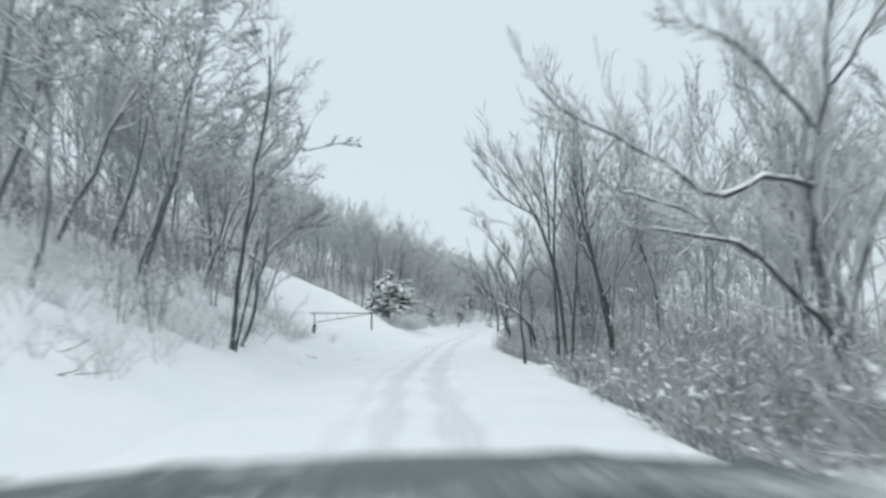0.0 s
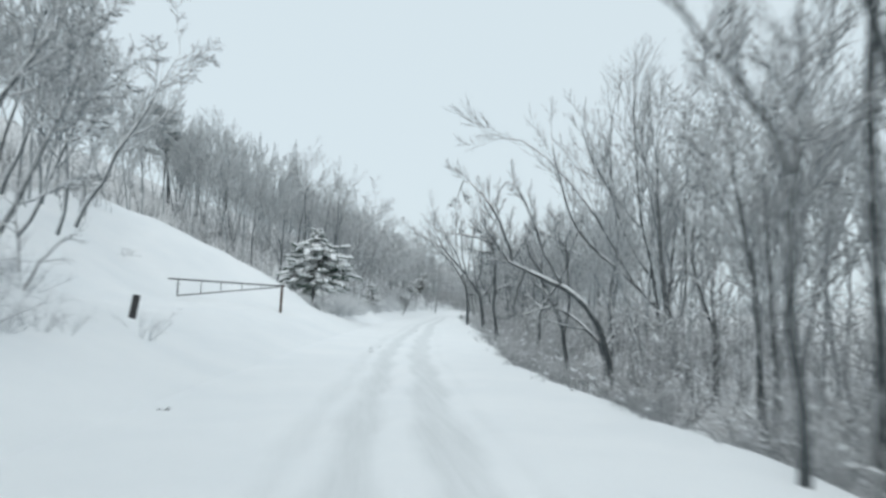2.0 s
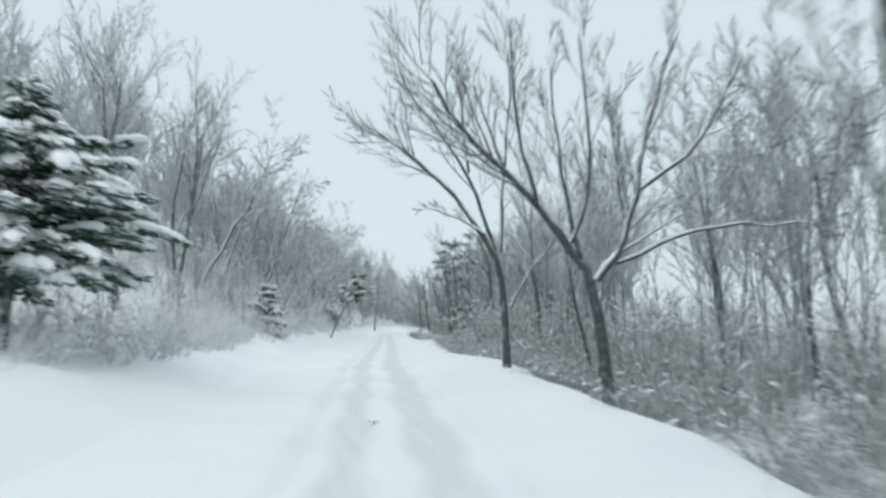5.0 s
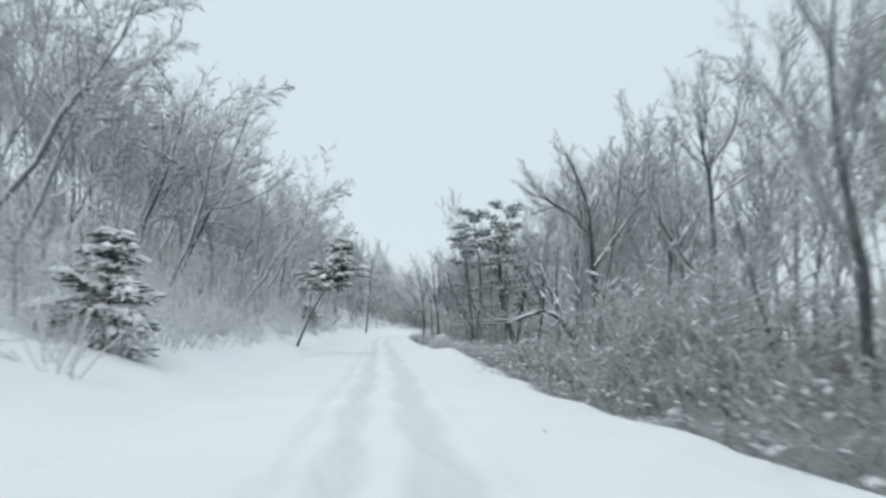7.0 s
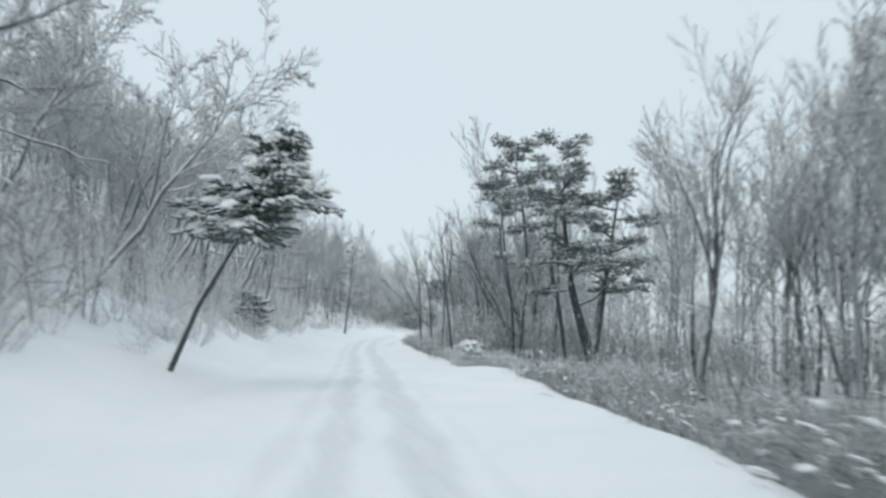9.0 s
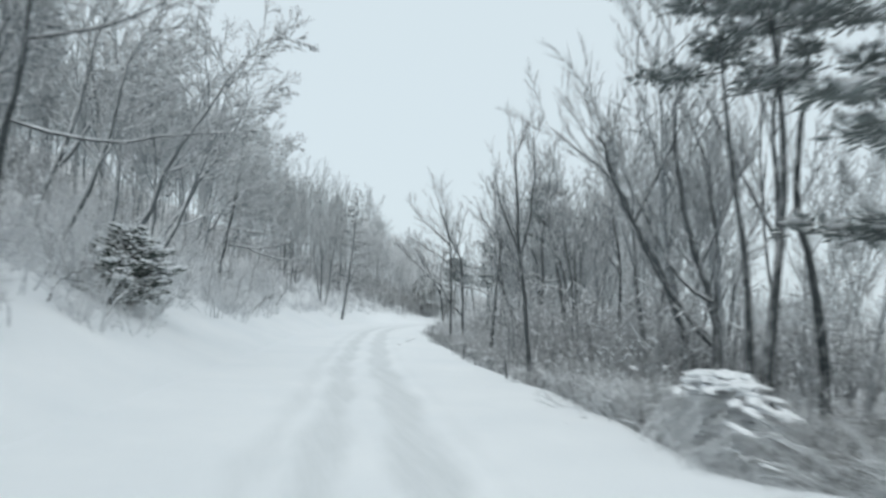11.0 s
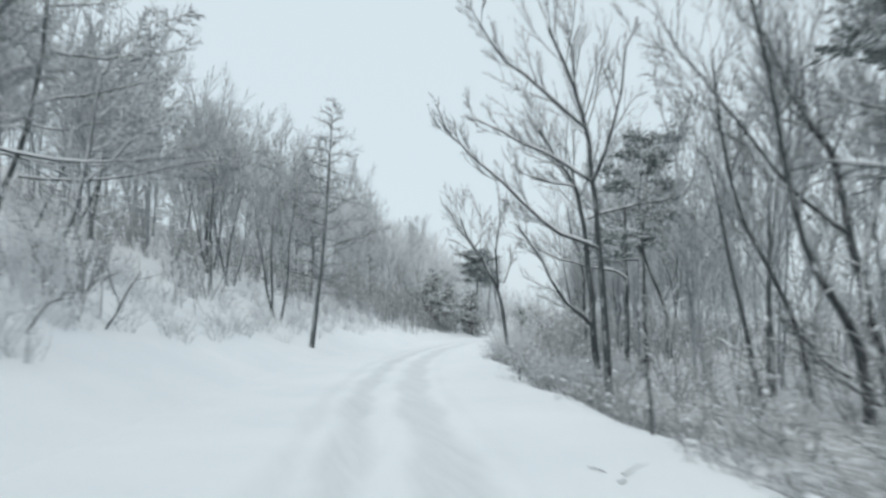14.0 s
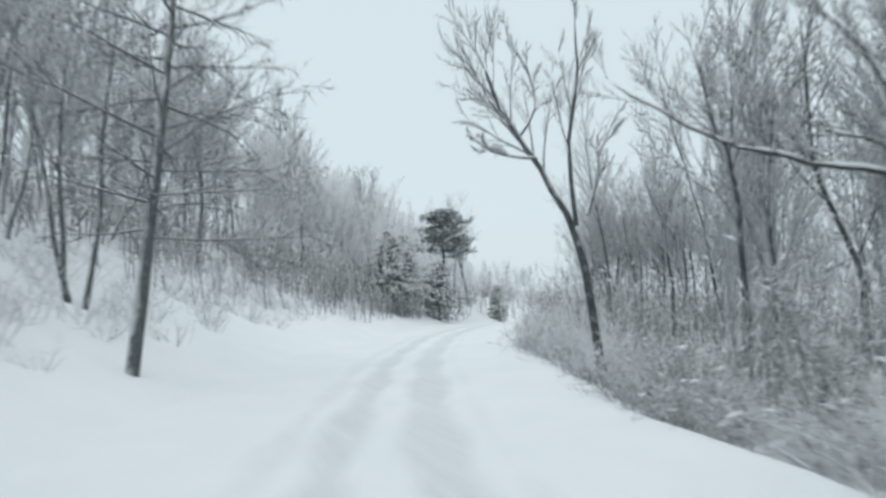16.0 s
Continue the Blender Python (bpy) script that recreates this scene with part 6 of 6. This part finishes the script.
def debris(seed, x, y, size, label, count=5, name="fallen_twigs"):
    rng = np.random.default_rng(seed)
    limbs = Limbs()
    for _ in range(count):
        p = np.array((rng.normal(0, size * 0.35), rng.normal(0, size * 0.35), rng.uniform(0.005, 0.05)))
        a = rng.uniform(0, 6.28)
        limbs.tube(wander(rng, p, (math.cos(a), math.sin(a), 0.12), size * rng.uniform(0.4, 1.0), 3, 0.25, 0.02), (0.014, 0.012, 0.009, 0.004), 5)
    ob = limbs.build(name, BARK)
    ob.matrix_world = Matrix.Translation((x, y, float(height(x, y)) - 0.02))
    return tagged(ob, label, "debris", "twigs on the snow")


for k, (y, d, size) in enumerate(((155.0, 2.68, 0.32), (153.0, 2.46, 0.20), (150.2, 1.84, 0.13), (48.1, -0.75, 0.10), (47.2, -1.0, 0.08), (45.7, -0.83, 0.14), (31.5, -3.0, 0.15), (27.7, -4.2, 0.35), (65.45, 0.19, 0.12), (86.0, 2.6, 0.12))):
    debris(800 + k, float(at(y, d)), y, size, "few dark twigs lying on the snowy road", 5)
debris(830, float(at(22.5, -4.0)), 22.5, 0.9, "broken branch lying on the snow", 2, "fallen_branch")
for k, (x, y, size) in enumerate(((-5.65, 11.1, 0.9), (-6.3, 12.8, 0.6), (-5.95, 22.5, 0.8), (-5.55, 17.2, 0.5), (-6.4, 26.0, 0.7))):
    debris(840 + k, x, y, size, "dark broken branches poking out of the snowy bank", 4, "fallen_branch")
debris(831, -10.99, 56.4, 1.1, "dark snow-dusted fallen branch on the open slope", 8, "fallen_branch")


# ---- the car whose bonnet shows at the start, standing on the road ----
def car_paint():
    m, nodes, links, bsdf = material("frosted_dark_paint")
    frost = noise_node(nodes, links, 22.0, 9.0, 0.75)
    patch = noise_node(nodes, links, 2.2, 3.0, 0.6)
    both = math_node(nodes, links, "ADD", frost.outputs["Fac"], math_node(nodes, links, "MULTIPLY", patch.outputs["Fac"], 0.55))
    white = ramp(nodes, links, both, [(0.80, (0, 0, 0)), (0.96, (0.8, 0.8, 0.8))])
    links.new(mix(nodes, links, white.outputs["Color"], (0.050, 0.066, 0.076), SNOW), bsdf.inputs["Base Color"])
    links.new(math_node(nodes, links, "MULTIPLY_ADD", white.outputs["Color"], 0.4), bsdf.inputs["Roughness"])
    bsdf.inputs["Roughness"].links[0].from_node.inputs[2].default_value = 0.4
    return m


def plain(name, color, rough, metal=0.0):
    m, nodes, links, bsdf = material(name)
    n = noise_node(nodes, links, 30.0, 4.0)
    c = ramp(nodes, links, n.outputs["Fac"], [(0.3, tuple(v * 0.8 for v in color)), (0.7, color)])
    links.new(c.outputs["Color"], bsdf.inputs["Base Color"])
    bsdf.inputs["Roughness"].default_value, bsdf.inputs["Metallic"].default_value = rough, metal
    return m


PAINT = car_paint()
RUBBER = plain("tyre_rubber", (0.03, 0.03, 0.032), 0.85)
TRIM = plain("black_trim", (0.025, 0.026, 0.028), 0.6)
RIM = plain("alloy_rim", (0.45, 0.46, 0.47), 0.35, 0.9)
LAMP = plain("lamp_glass", (0.55, 0.57, 0.60), 0.15)
DARK_GLASS = plain("dark_window_glass", (0.02, 0.024, 0.028), 0.08)


def panel(name, shape, nu, nv, thick, mat, parent):
    """A curved sheet of real thickness; shape(u, v) with u, v in 0..1 gives a point."""
    top = np.array([[shape(i / nu, j / nv) for j in range(nv + 1)] for i in range(nu + 1)], dtype=float)
    n = (nu + 1) * (nv + 1)
    low = top - (0, 0, thick)
    idx = np.arange(n).reshape(nu + 1, nv + 1)
    quads = [idx[:-1, :-1], idx[1:, :-1], idx[1:, 1:], idx[:-1, 1:]]
    quads = np.stack(quads, -1).reshape(-1, 4)
    rim = np.concatenate([idx[0, :], idx[1:, -1], idx[-1, -2::-1], idx[-2:0:-1, 0]])
    nxt = np.roll(rim, -1)
    sides = np.stack([rim, nxt, nxt + n, rim + n], 1)
    ob = mesh_object(name, np.concatenate([top.reshape(-1, 3), low.reshape(-1, 3)]), np.concatenate([quads, quads[:, ::-1] + n, sides[:, ::-1]]), [], mat, parent)
    return ob


def rounded(name, size, mid, mat, parent, soft=0.04, shear=0.0):
    bm = bmesh.new()
    bmesh.ops.create_cube(bm, size=1.0)
    for v in bm.verts:
        v.co = Vector((v.co.x * size[0] + mid[0], v.co.y * size[1] + mid[1] + shear * v.co.z, v.co.z * size[2] + mid[2]))
    bmesh.ops.bevel(bm, geom=bm.edges[:], offset=soft, segments=3, affect="EDGES", profile=0.6)
    me = bpy.data.meshes.new(name)
    bm.to_mesh(me)
    bm.free()
    me.materials.append(mat)
    ob = new(name, me)
    ob.parent = parent
    return ob


def ring(name, x, y, z, outer, inner, wide, mat, parent):
    """A wheel part turned about the axle: a band between two radii."""
    prof = [(inner, -wide / 2), (outer - 0.03, -wide / 2), (outer, -wide / 2 + 0.03), (outer, wide / 2 - 0.03), (outer - 0.03, wide / 2), (inner, wide / 2)]
    k = 28
    v = [(x + w, y + r * math.cos(i * 6.28319 / k), z + r * math.sin(i * 6.28319 / k)) for i in range(k) for r, w in prof]
    m = len(prof)
    q = [(i * m + j, ((i + 1) % k) * m + j, ((i + 1) % k) * m + (j + 1) % m, i * m + (j + 1) % m) for i in range(k) for j in range(m)]
    return mesh_object(name, v, q, [], mat, parent)


car = new("car")
car.matrix_world = Matrix.Translation((0.0, 0.0, float(height(0.0, 0.0)) - 0.03)) @ Matrix.Rotation(0.038, 4, "Z") @ Matrix.Translation((-0.02, 0, 0.045))


def bonnet_shape(u, v):
    x, y = (u - 0.5) * 1.90, 0.60 + 1.20 * v
    z = 1.268 + 0.085 * (1.48 - y) - 0.065 * x * x - 0.5 * max(0.0, abs(x) - 0.78) ** 2
    return x, y, z - 1.8 * max(0.0, y - 1.46) ** 2 + 0.010 * math.exp(-((abs(x) - 0.42) / 0.05) ** 2)


panel("bonnet", bonnet_shape, 30, 24, 0.03, PAINT, car)
rounded("front_bumper", (1.86, 0.30, 0.36), (0, 1.84, 0.58), TRIM, car, 0.08)
rounded("nose", (1.84, 0.18, 0.34), (0, 1.77, 0.92), PAINT, car, 0.06)
for k in range(4):
    rounded("grille_bar", (0.95, 0.04, 0.03), (0, 1.875, 0.82 + 0.06 * k), TRIM, car, 0.008)
for side in (-1, 1):
    rounded("headlight", (0.34, 0.10, 0.17), (side * 0.70, 1.83, 0.95), LAMP, car, 0.04)
    rounded("wing", (0.10, 1.12, 0.52), (side * 0.92, 1.20, 0.93), PAINT, car, 0.04)
    rounded("sill", (0.14, 1.9, 0.22), (side * 0.86, -0.55, 0.40), TRIM, car, 0.04)
    door = rounded("front_door", (0.09, 1.05, 0.72), (side * 0.90, 0.10, 0.80), PAINT, car, 0.04)
    rounded("door_handle", (0.03, 0.18, 0.035), (side * 0.955, -0.22, 0.98), TRIM, door, 0.01)
    rear = rounded("rear_door", (0.09, 0.98, 0.72), (side * 0.90, -0.95, 0.80), PAINT, car, 0.04)
    rounded("door_handle", (0.03, 0.18, 0.035), (side * 0.955, -1.25, 0.98), TRIM, rear, 0.01)
    rounded("quarter_panel", (0.10, 0.95, 0.62), (side * 0.90, -1.95, 0.86), PAINT, car, 0.05)
    rounded("front_pillar", (0.07, 0.08, 0.66), (side * 0.80, 0.28, 1.46), PAINT, car, 0.02, -0.72)
    rounded("centre_pillar", (0.07, 0.12, 0.58), (side * 0.82, -0.45, 1.46), TRIM, car, 0.02)
    rounded("rear_pillar", (0.08, 0.22, 0.60), (side * 0.80, -2.05, 1.46), PAINT, car, 0.03, 0.25)
    rounded("side_window", (0.015, 1.40, 0.46), (side * 0.83, -1.25, 1.42), DARK_GLASS, car, 0.005)
    for y in (1.20, -1.75):
        tyre = ring("tyre", side * 0.80, y, 0.35, 0.36, 0.22, 0.24, RUBBER, car)
        ring("rim", side * 0.81, y, 0.35, 0.225, 0.03, 0.18, RIM, tyre)
panel("roof", lambda u, v: ((u - 0.5) * 1.60, -2.15 + 1.95 * v, 1.80 - 0.10 * (2 * u - 1) ** 2 - 0.10 * (2 * v - 1) ** 4), 14, 14, 0.04, PAINT, car)
rounded("tailgate", (1.70, 0.14, 0.75), (0, -2.38, 0.86), PAINT, car, 0.05)
rounded("rear_window", (1.45, 0.03, 0.46), (0, -2.22, 1.45), DARK_GLASS, car, 0.01, 0.2)
rounded("rear_bumper", (1.80, 0.22, 0.30), (0, -2.44, 0.48), TRIM, car, 0.07)
rounded("floor_pan", (1.66, 4.2, 0.14), (0, -0.2, 0.40), TRIM, car, 0.03)
rounded("dashboard", (1.56, 0.36, 0.20), (0, 0.50, 1.00), TRIM, car, 0.06)
for x, wide in ((-0.46, 0.20), (-0.20, 0.07), (0.75, 0.25)):
    rounded("snow_lump", (wide * 0.7, 0.06, 0.05), (x, 0.84 + 0.05 * abs(x), 1.300), SNOW_LOAD, car, 0.022)
tagged(car, "dark blue-grey car with a frosted snow-speckled bonnet", "car")
